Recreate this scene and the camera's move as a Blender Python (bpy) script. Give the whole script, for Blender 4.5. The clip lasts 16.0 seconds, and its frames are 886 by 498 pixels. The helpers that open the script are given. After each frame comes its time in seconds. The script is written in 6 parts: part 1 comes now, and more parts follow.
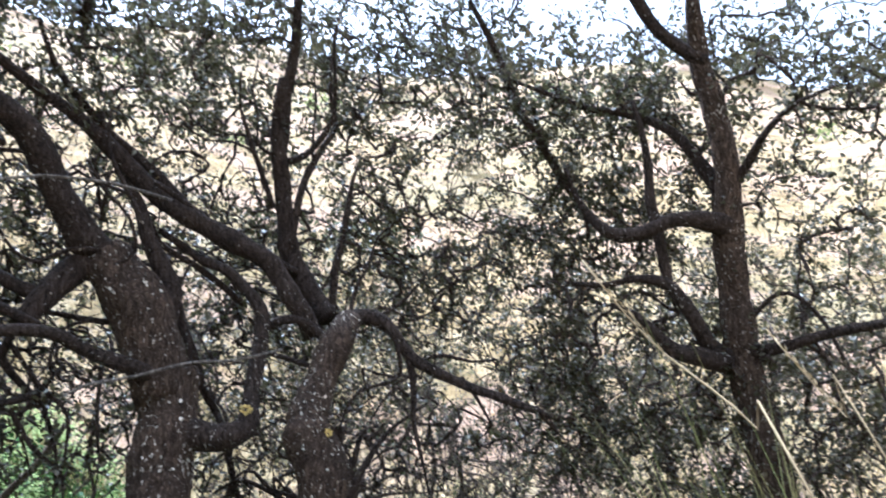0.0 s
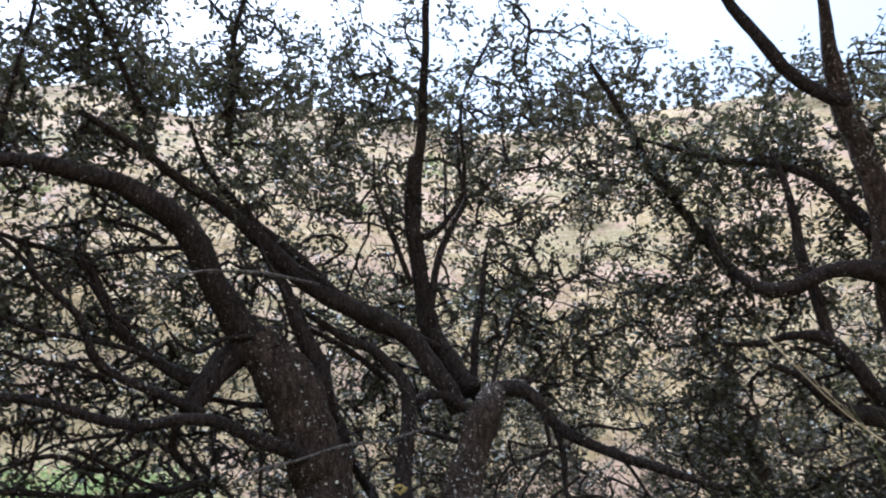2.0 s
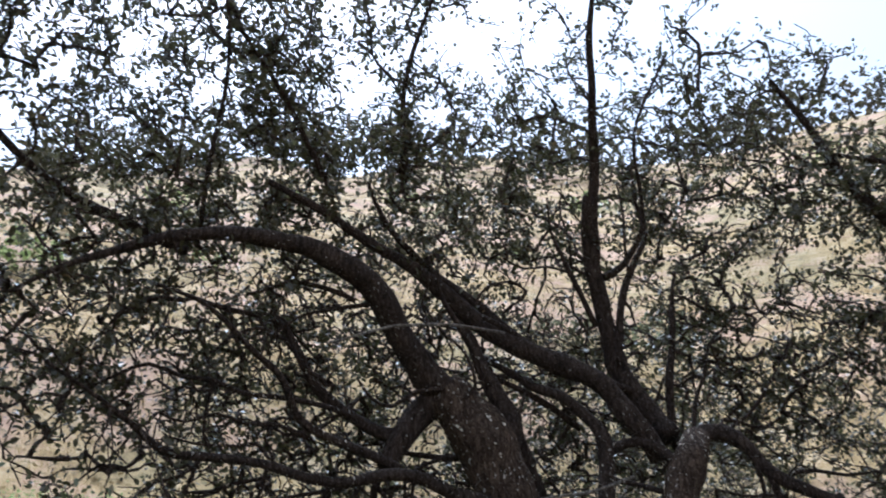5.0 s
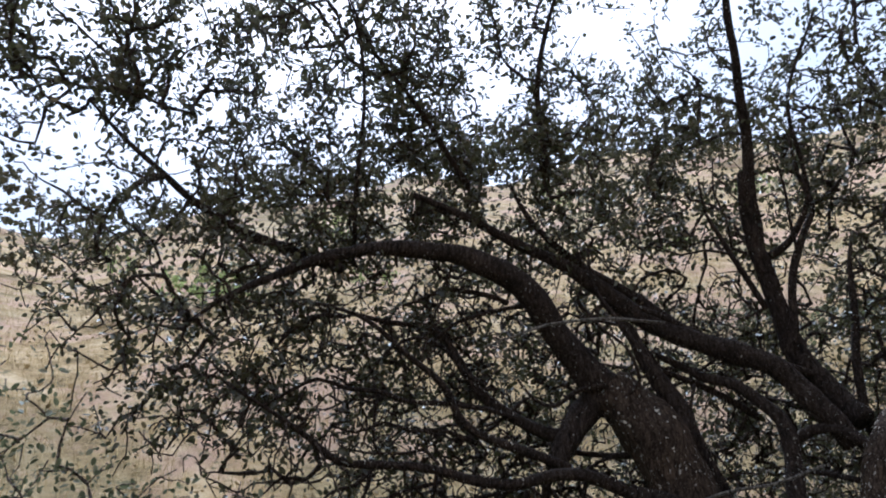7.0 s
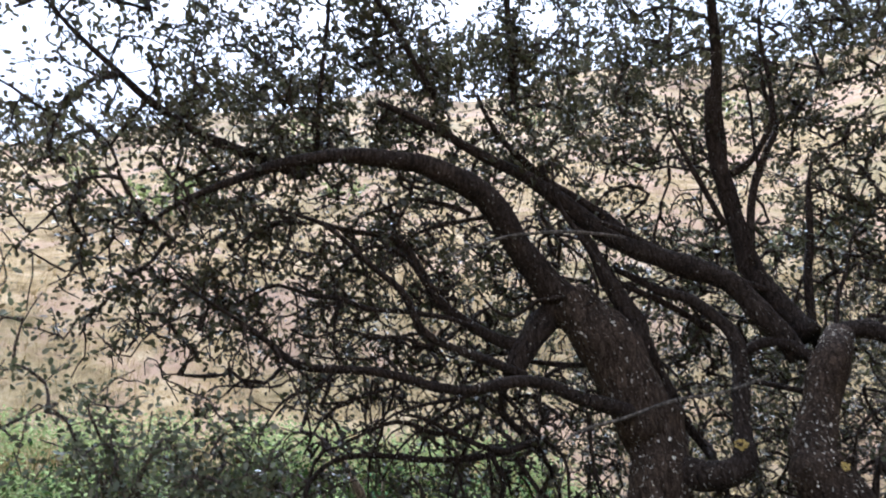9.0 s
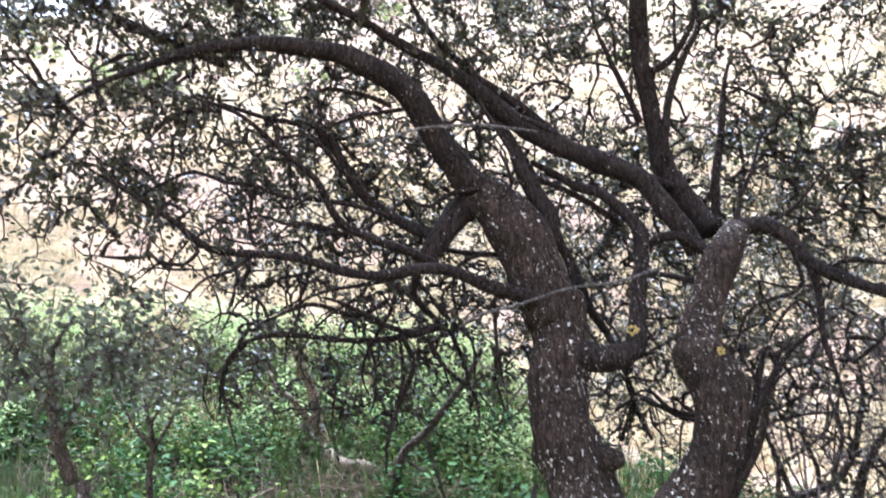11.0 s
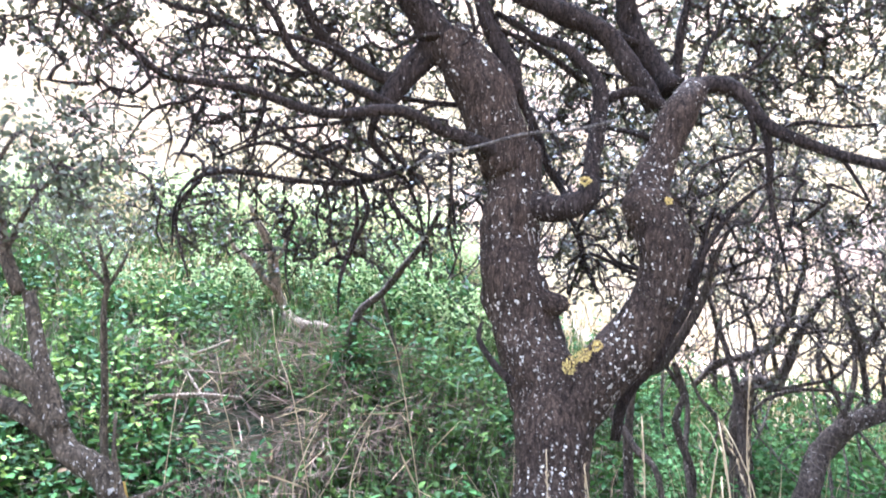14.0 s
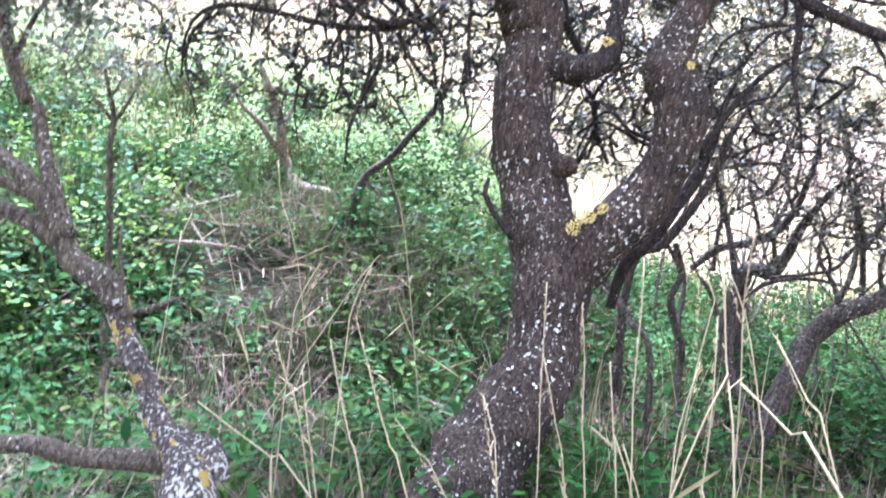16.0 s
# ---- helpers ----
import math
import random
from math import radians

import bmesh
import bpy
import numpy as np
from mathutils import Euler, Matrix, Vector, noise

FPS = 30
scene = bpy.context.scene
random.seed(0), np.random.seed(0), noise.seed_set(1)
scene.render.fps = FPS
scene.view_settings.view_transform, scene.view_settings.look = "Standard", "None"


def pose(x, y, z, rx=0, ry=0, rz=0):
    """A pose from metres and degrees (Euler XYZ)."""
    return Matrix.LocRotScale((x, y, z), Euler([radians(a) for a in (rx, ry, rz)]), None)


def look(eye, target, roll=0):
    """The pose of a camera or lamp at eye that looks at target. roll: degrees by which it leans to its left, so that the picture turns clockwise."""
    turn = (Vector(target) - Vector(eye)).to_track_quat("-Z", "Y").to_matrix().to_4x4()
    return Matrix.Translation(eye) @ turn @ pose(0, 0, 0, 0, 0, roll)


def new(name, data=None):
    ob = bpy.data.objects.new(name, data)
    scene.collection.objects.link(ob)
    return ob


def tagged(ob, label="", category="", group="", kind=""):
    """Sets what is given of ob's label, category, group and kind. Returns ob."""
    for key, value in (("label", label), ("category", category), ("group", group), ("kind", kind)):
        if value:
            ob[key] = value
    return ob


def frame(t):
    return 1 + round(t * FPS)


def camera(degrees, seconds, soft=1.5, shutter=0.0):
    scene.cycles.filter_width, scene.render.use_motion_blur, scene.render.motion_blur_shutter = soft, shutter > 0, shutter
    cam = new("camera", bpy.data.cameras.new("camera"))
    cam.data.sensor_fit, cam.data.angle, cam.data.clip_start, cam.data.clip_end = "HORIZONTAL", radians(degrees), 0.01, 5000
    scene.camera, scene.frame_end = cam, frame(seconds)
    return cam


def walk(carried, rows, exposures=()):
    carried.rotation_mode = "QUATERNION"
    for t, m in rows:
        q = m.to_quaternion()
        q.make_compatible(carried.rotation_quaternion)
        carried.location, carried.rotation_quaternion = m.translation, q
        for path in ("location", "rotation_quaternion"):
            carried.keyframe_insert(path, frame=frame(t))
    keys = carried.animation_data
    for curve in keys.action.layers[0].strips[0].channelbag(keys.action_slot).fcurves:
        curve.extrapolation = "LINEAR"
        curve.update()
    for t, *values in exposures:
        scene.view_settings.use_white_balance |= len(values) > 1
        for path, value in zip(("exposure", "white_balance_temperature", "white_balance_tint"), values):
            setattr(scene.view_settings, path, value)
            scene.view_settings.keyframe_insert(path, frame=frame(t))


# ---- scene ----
cam = camera(58.6, 16.0, soft=1.9, shutter=0.5)
PATH = [
    (0, (-0.000, -0.000, 1.620), (-0.000, 1.941, 2.104), -0.0),
    (0.5, (-0.027, 0.001, 1.608), (-0.122, 1.921, 2.159), -0.5),
    (1, (-0.048, -0.008, 1.630), (-0.221, 1.896, 2.216), -1.6),
    (1.5, (-0.087, -0.017, 1.670), (-0.295, 1.878, 2.274), -1.3),
    (2, (-0.100, -0.019, 1.676), (-0.374, 1.862, 2.298), -1.4),
    (2.5, (-0.133, -0.018, 1.673), (-0.473, 1.847, 2.310), -1.8),
    (3, (-0.181, -0.022, 1.671), (-0.565, 1.831, 2.319), -1.5),
    (3.2, (-0.200, -0.018, 1.664), (-0.601, 1.831, 2.312), -1.6),
    (5.3, (-0.184, 0.000, 1.713), (-0.884, 1.718, 2.461), -1.1),
    (5.5, (-0.179, -0.005, 1.719), (-0.919, 1.693, 2.475), -0.9),
    (6, (-0.159, 0.015, 1.699), (-1.031, 1.632, 2.489), -1.9),
    (6.5, (-0.155, 0.020, 1.688), (-1.113, 1.592, 2.470), -2.8),
    (7, (-0.155, 0.028, 1.683), (-1.156, 1.582, 2.446), -2.6),
    (7.5, (-0.160, 0.030, 1.682), (-1.182, 1.599, 2.385), -2.9),
    (8, (-0.158, 0.038, 1.683), (-1.174, 1.630, 2.342), -2.5),
    (8.5, (-0.155, 0.048, 1.664), (-1.152, 1.665, 2.291), -2.3),
    (8.7, (-0.158, 0.049, 1.664), (-1.146, 1.681, 2.265), -2.2),
    (10.8, (0.099, 0.092, 1.650), (-0.885, 1.804, 1.971), -1.0),
    (11, (0.091, 0.087, 1.635), (-0.880, 1.811, 1.926), -1.1),
    (11.5, (0.102, 0.101, 1.602), (-0.828, 1.856, 1.843), -1.2),
    (12, (0.112, 0.112, 1.579), (-0.783, 1.891, 1.770), -1.1),
    (12.5, (0.114, 0.121, 1.551), (-0.783, 1.902, 1.704), -1.0),
    (13, (0.116, 0.117, 1.519), (-0.805, 1.888, 1.638), -0.6),
    (13.5, (0.123, 0.117, 1.489), (-0.796, 1.890, 1.587), 0.7),
    (14, (0.129, 0.116, 1.451), (-0.783, 1.895, 1.487), 1.2),
    (14.5, (0.134, 0.122, 1.421), (-0.755, 1.914, 1.410), 1.7),
    (15, (0.133, 0.115, 1.375), (-0.752, 1.907, 1.300), 2.8),
    (15.5, (0.132, 0.117, 1.342), (-0.748, 1.908, 1.206), 3.7),
    (16, (0.119, 0.117, 1.301), (-0.780, 1.890, 1.080), 5.4),
]
EXPOSURES = [(0.0, 1.55, 4600, 9), (0.8, 0.83, 4600, 9), (3.2, 0.7, 4700, 9), (5.5, 0.43, 4750, 9), (6.5, 0.18, 4800, 10), (7.4, 0.26, 4800, 10), (8.0, 0.5, 4800, 10), (8.7, 0.68, 4800, 11), (10.8, 1.75, 4650, 15), (12.5, 2.52, 4530, 17), (14.5, 2.72, 4450, 16), (16.0, 2.82, 4400, 15)]
walk(cam, [(t, look(eye, target, roll)) for t, eye, target, roll in PATH], EXPOSURES)

# ---- sky and sun ----
SUN_EL, SUN_AZ = radians(62), radians(45)   # azimuth turned to the left from +y


def make_world():
    world = bpy.data.worlds.new("daylight")
    scene.world = world
    world.use_nodes = True
    nt = world.node_tree
    bg = nt.nodes["Background"]
    sky = nt.nodes.new("ShaderNodeTexSky")
    sky.sky_type = "NISHITA"
    sky.sun_disc = False
    sky.sun_elevation, sky.sun_rotation = SUN_EL, -SUN_AZ
    sky.air_density, sky.dust_density, sky.ozone_density = 0.7, 10.0, 1.0
    veil = nt.nodes.new("ShaderNodeMix")   # even white added over the blue, standing in for an overexposed sky
    veil.data_type = "RGBA"
    veil.inputs[0].default_value = 0.45
    veil.inputs[7].default_value = (9.6, 9.2, 8.6, 1)
    nt.links.new(sky.outputs[0], veil.inputs[6])
    nt.links.new(veil.outputs[2], bg.inputs["Color"])
    bg.inputs["Strength"].default_value = 0.125
    sun = bpy.data.lights.new("sun", "SUN")
    sun.energy, sun.angle, sun.color = 4.9, radians(9), (1.0, 0.95, 0.88)
    ob = new("sun", sun)
    d = Vector((-math.sin(SUN_AZ) * math.cos(SUN_EL), math.cos(SUN_AZ) * math.cos(SUN_EL), math.sin(SUN_EL)))
    ob.matrix_world = look(d * 50, (0, 0, 0))


make_world()

# ---- materials ----
def material(name, rough=0.8, spec=0.3):
    m = bpy.data.materials.new(name)
    m.use_nodes = True
    nt = m.node_tree
    b = nt.nodes["Principled BSDF"]
    b.inputs["Roughness"].default_value = rough
    b.inputs["Specular IOR Level"].default_value = spec
    return m, nt, b


def node(nt, kind, **values):
    n = nt.nodes.new(kind)
    for key, v in values.items():
        n.inputs[key].default_value = v
    return n


def coords(nt):
    return nt.nodes.new("ShaderNodeNewGeometry").outputs["Position"]


def noise_tex(nt, scale, detail=4.0, rough=0.6, vec=None):
    n = node(nt, "ShaderNodeTexNoise", Scale=scale, Detail=detail, Roughness=rough)
    nt.links.new(vec or coords(nt), n.inputs["Vector"])
    return n.outputs["Fac"]


def ramp(nt, fac, *stops):
    n = nt.nodes.new("ShaderNodeValToRGB")
    e = n.color_ramp.elements
    while len(e) < len(stops):
        e.new(0.5)
    for el, (p, c) in zip(e, stops):
        el.position, el.color = p, (*c, 1)
    nt.links.new(fac, n.inputs["Fac"])
    return n.outputs["Color"]


def mix(nt, fac, a, b):
    n = nt.nodes.new("ShaderNodeMix")
    n.data_type = "RGBA"
    for sock, v in ((n.inputs[0], fac), (n.inputs[6], a), (n.inputs[7], b)):
        if isinstance(v, bpy.types.NodeSocket):
            nt.links.new(v, sock)
        else:
            sock.default_value = (*v, 1) if isinstance(v, tuple) else v
    return n.outputs[2]


def bump(nt, b, height, strength, dist=0.01):
    n = node(nt, "ShaderNodeBump", Strength=strength, Distance=dist)
    nt.links.new(height, n.inputs["Height"])
    nt.links.new(n.outputs["Normal"], b.inputs["Normal"])


def bark_material(name, dark, light, white=0.62, yellow=0.72):
    """Fissured bark with pale and yellow lichen crusts; white and yellow: the noise level above which they grow."""
    m, nt, b = material(name, 0.92, 0.15)
    pos = coords(nt)
    warp = node(nt, "ShaderNodeTexNoise", Scale=14.0, Detail=3.0)
    nt.links.new(pos, warp.inputs["Vector"])
    push = node(nt, "ShaderNodeVectorMath")
    push.operation = "MULTIPLY_ADD"
    nt.links.new(warp.outputs["Color"], push.inputs[0])
    push.inputs[1].default_value = (0.035, 0.035, 0.09)
    nt.links.new(pos, push.inputs[2])
    long = node(nt, "ShaderNodeMapping")
    long.inputs["Scale"].default_value = (1.0, 1.0, 0.22)
    nt.links.new(push.outputs[0], long.inputs["Vector"])
    grain = noise_tex(nt, 85.0, 6.0, 0.72, long.outputs["Vector"])
    plates = node(nt, "ShaderNodeTexVoronoi", Scale=62.0, Randomness=1.0)
    plates.feature = "DISTANCE_TO_EDGE"
    nt.links.new(long.outputs["Vector"], plates.inputs["Vector"])
    broad = noise_tex(nt, 7.0, 5.0, 0.7, pos)
    fleck = noise_tex(nt, 160.0, 3.0, 0.6, pos)
    tone = ramp(nt, broad, (0.32, dark), (0.68, light))
    deep = tuple(c * 0.30 for c in dark)
    col = mix(nt, ramp(nt, grain, (0.36, (0, 0, 0)), (0.56, (1, 1, 1))), deep, tone)
    col = mix(nt, ramp(nt, fleck, (0.55, (0, 0, 0)), (0.72, (0.7, 0.7, 0.7))), col, tuple(min(1, c * 2.1) for c in light))
    col = mix(nt, ramp(nt, plates.outputs["Distance"], (0.0, (0.6, 0.6, 0.6)), (0.16, (0, 0, 0))), col, deep)
    flat = node(nt, "ShaderNodeMapping")
    flat.inputs["Scale"].default_value = (1.0, 1.0, 0.62)
    nt.links.new(pos, flat.inputs["Vector"])
    spots = noise_tex(nt, 105.0, 2.0, 0.55, flat.outputs["Vector"])
    patch = noise_tex(nt, 5.0, 2.0, 0.5, pos)
    both = node(nt, "ShaderNodeMath")
    both.operation = "MULTIPLY_ADD"
    nt.links.new(patch, both.inputs[0])
    both.inputs[1].default_value = 0.35
    nt.links.new(spots, both.inputs[2])
    w = ramp(nt, both.outputs[0], (white + 0.165, (0, 0, 0)), (white + 0.20, (1, 1, 1)))
    col = mix(nt, w, col, (0.55, 0.48, 0.37))
    yn = noise_tex(nt, 14.0, 3.0, 0.6, pos)
    y = ramp(nt, yn, (yellow, (0, 0, 0)), (yellow + 0.03, (1, 1, 1)))
    col = mix(nt, y, col, (0.42, 0.27, 0.05))
    nt.links.new(col, b.inputs["Base Color"])
    h = node(nt, "ShaderNodeMath")
    h.operation = "MULTIPLY_ADD"
    nt.links.new(grain, h.inputs[0])
    h.inputs[1].default_value = 1.6
    nt.links.new(fleck, h.inputs[2])
    bump(nt, b, h.outputs[0], 1.0, 0.014)
    return m


def leaf_material(name, a, c, through_light=0.25, rough=0.45, spec=0.45, pale=None):
    m, nt, b = material(name, rough, spec)
    geo = nt.nodes.new("ShaderNodeNewGeometry")
    col = ramp(nt, geo.outputs["Random Per Island"], (0.0, a), (0.75, c), (0.97, pale or tuple(min(1, v * 1.6) for v in c)), (1.0, (0.16, 0.10, 0.04)))
    nt.links.new(col, b.inputs["Base Color"])
    tr = nt.nodes.new("ShaderNodeBsdfTranslucent")
    nt.links.new(mix(nt, 0.35, col, (0.11, 0.12, 0.045)), tr.inputs["Color"])
    ms = node(nt, "ShaderNodeMixShader", Fac=through_light)
    nt.links.new(b.outputs[0], ms.inputs[1])
    nt.links.new(tr.outputs[0], ms.inputs[2])
    nt.links.new(ms.outputs[0], nt.nodes["Material Output"].inputs["Surface"])
    return m


def ground_material():
    """Leaf litter and soil under the trees, green herbs on the bank, dry grass on the hill, by large soft patches."""
    m, nt, b = material("ground", 0.95, 0.1)
    pos = coords(nt)
    flat = node(nt, "ShaderNodeVectorMath")
    flat.operation = "MULTIPLY"
    flat.inputs[1].default_value = (1, 1, 0)
    nt.links.new(pos, flat.inputs[0])
    far = node(nt, "ShaderNodeVectorMath")
    far.operation = "LENGTH"
    nt.links.new(flat.outputs[0], far.inputs[0])
    sep = nt.nodes.new("ShaderNodeSeparateXYZ")
    nt.links.new(pos, sep.inputs[0])
    side = node(nt, "ShaderNodeMath")
    side.operation = "MULTIPLY_ADD"
    left = node(nt, "ShaderNodeMath")
    left.operation = "MAXIMUM"
    nt.links.new(sep.outputs["X"], left.inputs[0])
    left.inputs[1].default_value = -2.4
    nt.links.new(left.outputs[0], side.inputs[0])
    side.inputs[1].default_value = 0.45
    nt.links.new(far.outputs["Value"], side.inputs[2])
    wob = node(nt, "ShaderNodeMath")
    wob.operation = "MULTIPLY_ADD"
    nt.links.new(noise_tex(nt, 0.8, 4.0, 0.6, pos), wob.inputs[0])
    wob.inputs[1].default_value = 2.0
    nt.links.new(side.outputs[0], wob.inputs[2])
    up = node(nt, "ShaderNodeMapRange")
    up.inputs["From Min"].default_value, up.inputs["From Max"].default_value = 6.6, 7.5
    nt.links.new(wob.outputs[0], up.inputs["Value"])
    low = ramp(nt, noise_tex(nt, 7.0, 6.0, 0.7, pos), (0.35, (0.022, 0.034, 0.012)), (0.5, (0.045, 0.05, 0.022)), (0.68, (0.11, 0.082, 0.05)))
    dry = ramp(nt, noise_tex(nt, 1.6, 8.0, 0.75, pos), (0.34, (0.16, 0.11, 0.043)), (0.5, (0.42, 0.297, 0.138)), (0.64, (0.58, 0.44, 0.255)))
    patches = ramp(nt, noise_tex(nt, 0.16, 4.0, 0.6, pos), (0.46, (0, 0, 0)), (0.6, (1, 1, 1)))
    dry = mix(nt, mix(nt, 0.4, (0, 0, 0), patches), dry, (0.20, 0.19, 0.10))
    earth = ramp(nt, noise_tex(nt, 0.45, 6.0, 0.7, pos), (0.48, (0, 0, 0)), (0.58, (0.75, 0.75, 0.75)))
    dry = mix(nt, earth, dry, (0.50, 0.325, 0.225))
    clumps = ramp(nt, noise_tex(nt, 5.5, 4.0, 0.7, pos), (0.58, (0, 0, 0)), (0.64, (0.75, 0.75, 0.75)))
    dry = mix(nt, clumps, dry, (0.13, 0.125, 0.065))
    nt.links.new(mix(nt, up.outputs[0], low, dry), b.inputs["Base Color"])
    bump(nt, b, noise_tex(nt, 14.0, 8.0, 0.75, pos), 1.0, 0.08)
    return m


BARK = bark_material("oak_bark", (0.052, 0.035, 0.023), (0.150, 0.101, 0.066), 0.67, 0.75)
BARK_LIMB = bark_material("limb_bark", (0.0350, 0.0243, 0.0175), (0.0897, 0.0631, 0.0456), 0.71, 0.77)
BARK_FAR = bark_material("shrub_bark", (0.085, 0.062, 0.044), (0.195, 0.148, 0.106), 0.69, 0.77)
BARK_YOUNG = bark_material("young_bark", (0.11, 0.082, 0.050), (0.225, 0.168, 0.105), 0.67, 0.77)
BARK_LICHEN = bark_material("lichen_bark", (0.09, 0.066, 0.048), (0.20, 0.15, 0.11), 0.58, 0.585)
TWIG = bark_material("twig_bark", (0.053, 0.037, 0.0265), (0.128, 0.092, 0.067), 0.75, 0.85)
# lighter than TWIG: light falling on the shrub twigs is put into the colour
TWIG_LIT_GREY = bark_material("grey_lit_twig_bark", (0.14, 0.108, 0.083), (0.30, 0.235, 0.185), 0.72, 0.85)
PALE = bark_material("dead_wood", (0.17, 0.14, 0.11), (0.31, 0.265, 0.21), 0.72, 0.80)
LEAF = leaf_material("oak_leaf", (0.0304, 0.0258, 0.0114), (0.0699, 0.0585, 0.0281), 0.28, 0.45, 0.40, (0.15, 0.135, 0.09))
LEAF_GREY = leaf_material("young_leaf", (0.080, 0.086, 0.045), (0.17, 0.178, 0.10), 0.40, 0.55, 0.35, (0.30, 0.29, 0.20))
LEAF_OLIVE = leaf_material("shrub_leaf", (0.0342, 0.0274, 0.0122), (0.0760, 0.0600, 0.0289), 0.36, 0.45, 0.45, (0.16, 0.145, 0.10))
HERB_DARK = leaf_material("dark_herb_leaf", (0.0110, 0.0420, 0.0042), (0.0380, 0.0900, 0.0120), 0.25, 0.7, 0.15)
HERB_LIT_FRESH = leaf_material("fresh_lit_herb_leaf", (0.0467, 0.1105, 0.0255), (0.1105, 0.1870, 0.0553), 0.35, 0.8, 0.1)
HERB_YELLOW = leaf_material("yellow_herb_leaf", (0.075, 0.125, 0.012), (0.17, 0.23, 0.028), 0.35, 0.7, 0.2)
DEAD = bark_material("fallen_wood", (0.27, 0.195, 0.125), (0.48, 0.36, 0.24), 0.74, 0.70)
HERB = leaf_material("herb_leaf", (0.0145, 0.0330, 0.0030), (0.0540, 0.0880, 0.0100), 0.28, 0.75, 0.12)
# sun and glare on the bank top are put into this paler leaf colour
HERB_SUNLIT = leaf_material("sunlit_herb_leaf", (0.19, 0.25, 0.08), (0.36, 0.42, 0.17), 0.42, 0.85, 0.1)
GRASS = leaf_material("grass_blade", (0.0221, 0.0476, 0.0068), (0.0638, 0.0935, 0.0187), 0.28, 0.75, 0.15)
BROOM = leaf_material("broom_blade", (0.10, 0.11, 0.035), (0.26, 0.22, 0.09), 0.25, 0.8, 0.15)
WITHERED = leaf_material("withered_straw", (0.0723, 0.0476, 0.0323), (0.1700, 0.1173, 0.0799), 0.15, 0.85, 0.1)
STRAW = leaf_material("dry_straw", (0.2465, 0.1742, 0.0808), (0.3995, 0.2975, 0.1615), 0.2, 0.8, 0.15)
WHITE_LICHEN = leaf_material("white_lichen", (0.42, 0.36, 0.27), (0.62, 0.55, 0.43), 0.0, 0.95, 0.1)
LICHEN = leaf_material("yellow_lichen", (0.31, 0.215, 0.05), (0.48, 0.35, 0.11), 0.0, 0.95, 0.1)
HILL_STRAW = leaf_material("hill_straw", (0.23, 0.163, 0.063), (0.45, 0.335, 0.16), 0.2, 0.8, 0.15)
GROUND = ground_material()

# ---- ground: near flat, a bank behind the trees, then a dry hillside up to its crest ----
def smooth(a, b, v):
    t = min(1.0, max(0.0, (v - a) / (b - a)))
    return t * t * (3 - 2 * t)


def height(x, y):
    az = math.degrees(math.atan2(-x, y))
    r = math.hypot(x, y)
    # how far up the slope: straight ahead and to the left the hill faces the camera
    u = r * max(0.0, math.cos(radians(max(0.0, abs(az - 18) - 55))))
    bank = 0.22 + 0.78 * smooth(6, 32, az)
    z = 0.10 + bank * (0.75 * smooth(2.9, 4.6, u) + 0.85 * smooth(4.4, 7.5, u)) + 0.2 * smooth(32, 50, az) * smooth(5, 8.2, u)
    steep = 0.60 - 0.13 * smooth(34, 60, az) - 0.10 * smooth(-10, -40, az) + 0.05 * noise.noise((az * 0.09, 2.1, 0))
    top = 46 + 9 * noise.noise((az * 0.05, 7.3, 0))
    rise = min(max(u - 7.2, 0), top)
    over = max(0.0, u - 7.2 - top)
    z += steep * rise * smooth(6.8, 13, u) - 0.12 * over / (1 + over * 0.01)
    if abs(az - 18) > 90:
        z += 0.04 * max(0, r - 3) * smooth(90, 140, abs(az - 18))
    z += 0.05 * noise.noise((x * 0.9, y * 0.9, 0)) * smooth(1.5, 4, r) + 0.5 * noise.noise((x * 0.12, y * 0.12, 4)) * smooth(8, 16, r)
    return z


def make_ground():
    rings = [0.0] + [0.35 * 1.055 ** i for i in range(150)]
    seg = 200
    verts, faces = [(0, 0, height(0, 0.01))], []
    for r in rings[1:]:
        for k in range(seg):
            a = 2 * math.pi * k / seg
            x, y = r * math.cos(a), r * math.sin(a)
            verts.append((x, y, height(x, y)))
    for k in range(seg):
        faces.append((0, 1 + k, 1 + (k + 1) % seg))
    for i in range(len(rings) - 2):
        o = 1 + i * seg
        for k in range(seg):
            k2 = (k + 1) % seg
            faces.append((o + k, o + seg + k, o + seg + k2, o + k2))
    me = bpy.data.meshes.new("ground")
    me.from_pydata(verts, [], faces)
    me.polygons.foreach_set("use_smooth", [True] * len(me.polygons))
    me.materials.append(GROUND)
    return tagged(new("ground", me), "green weedy bank rising to a dry grass hillside", "ground", kind="structure")


make_ground()

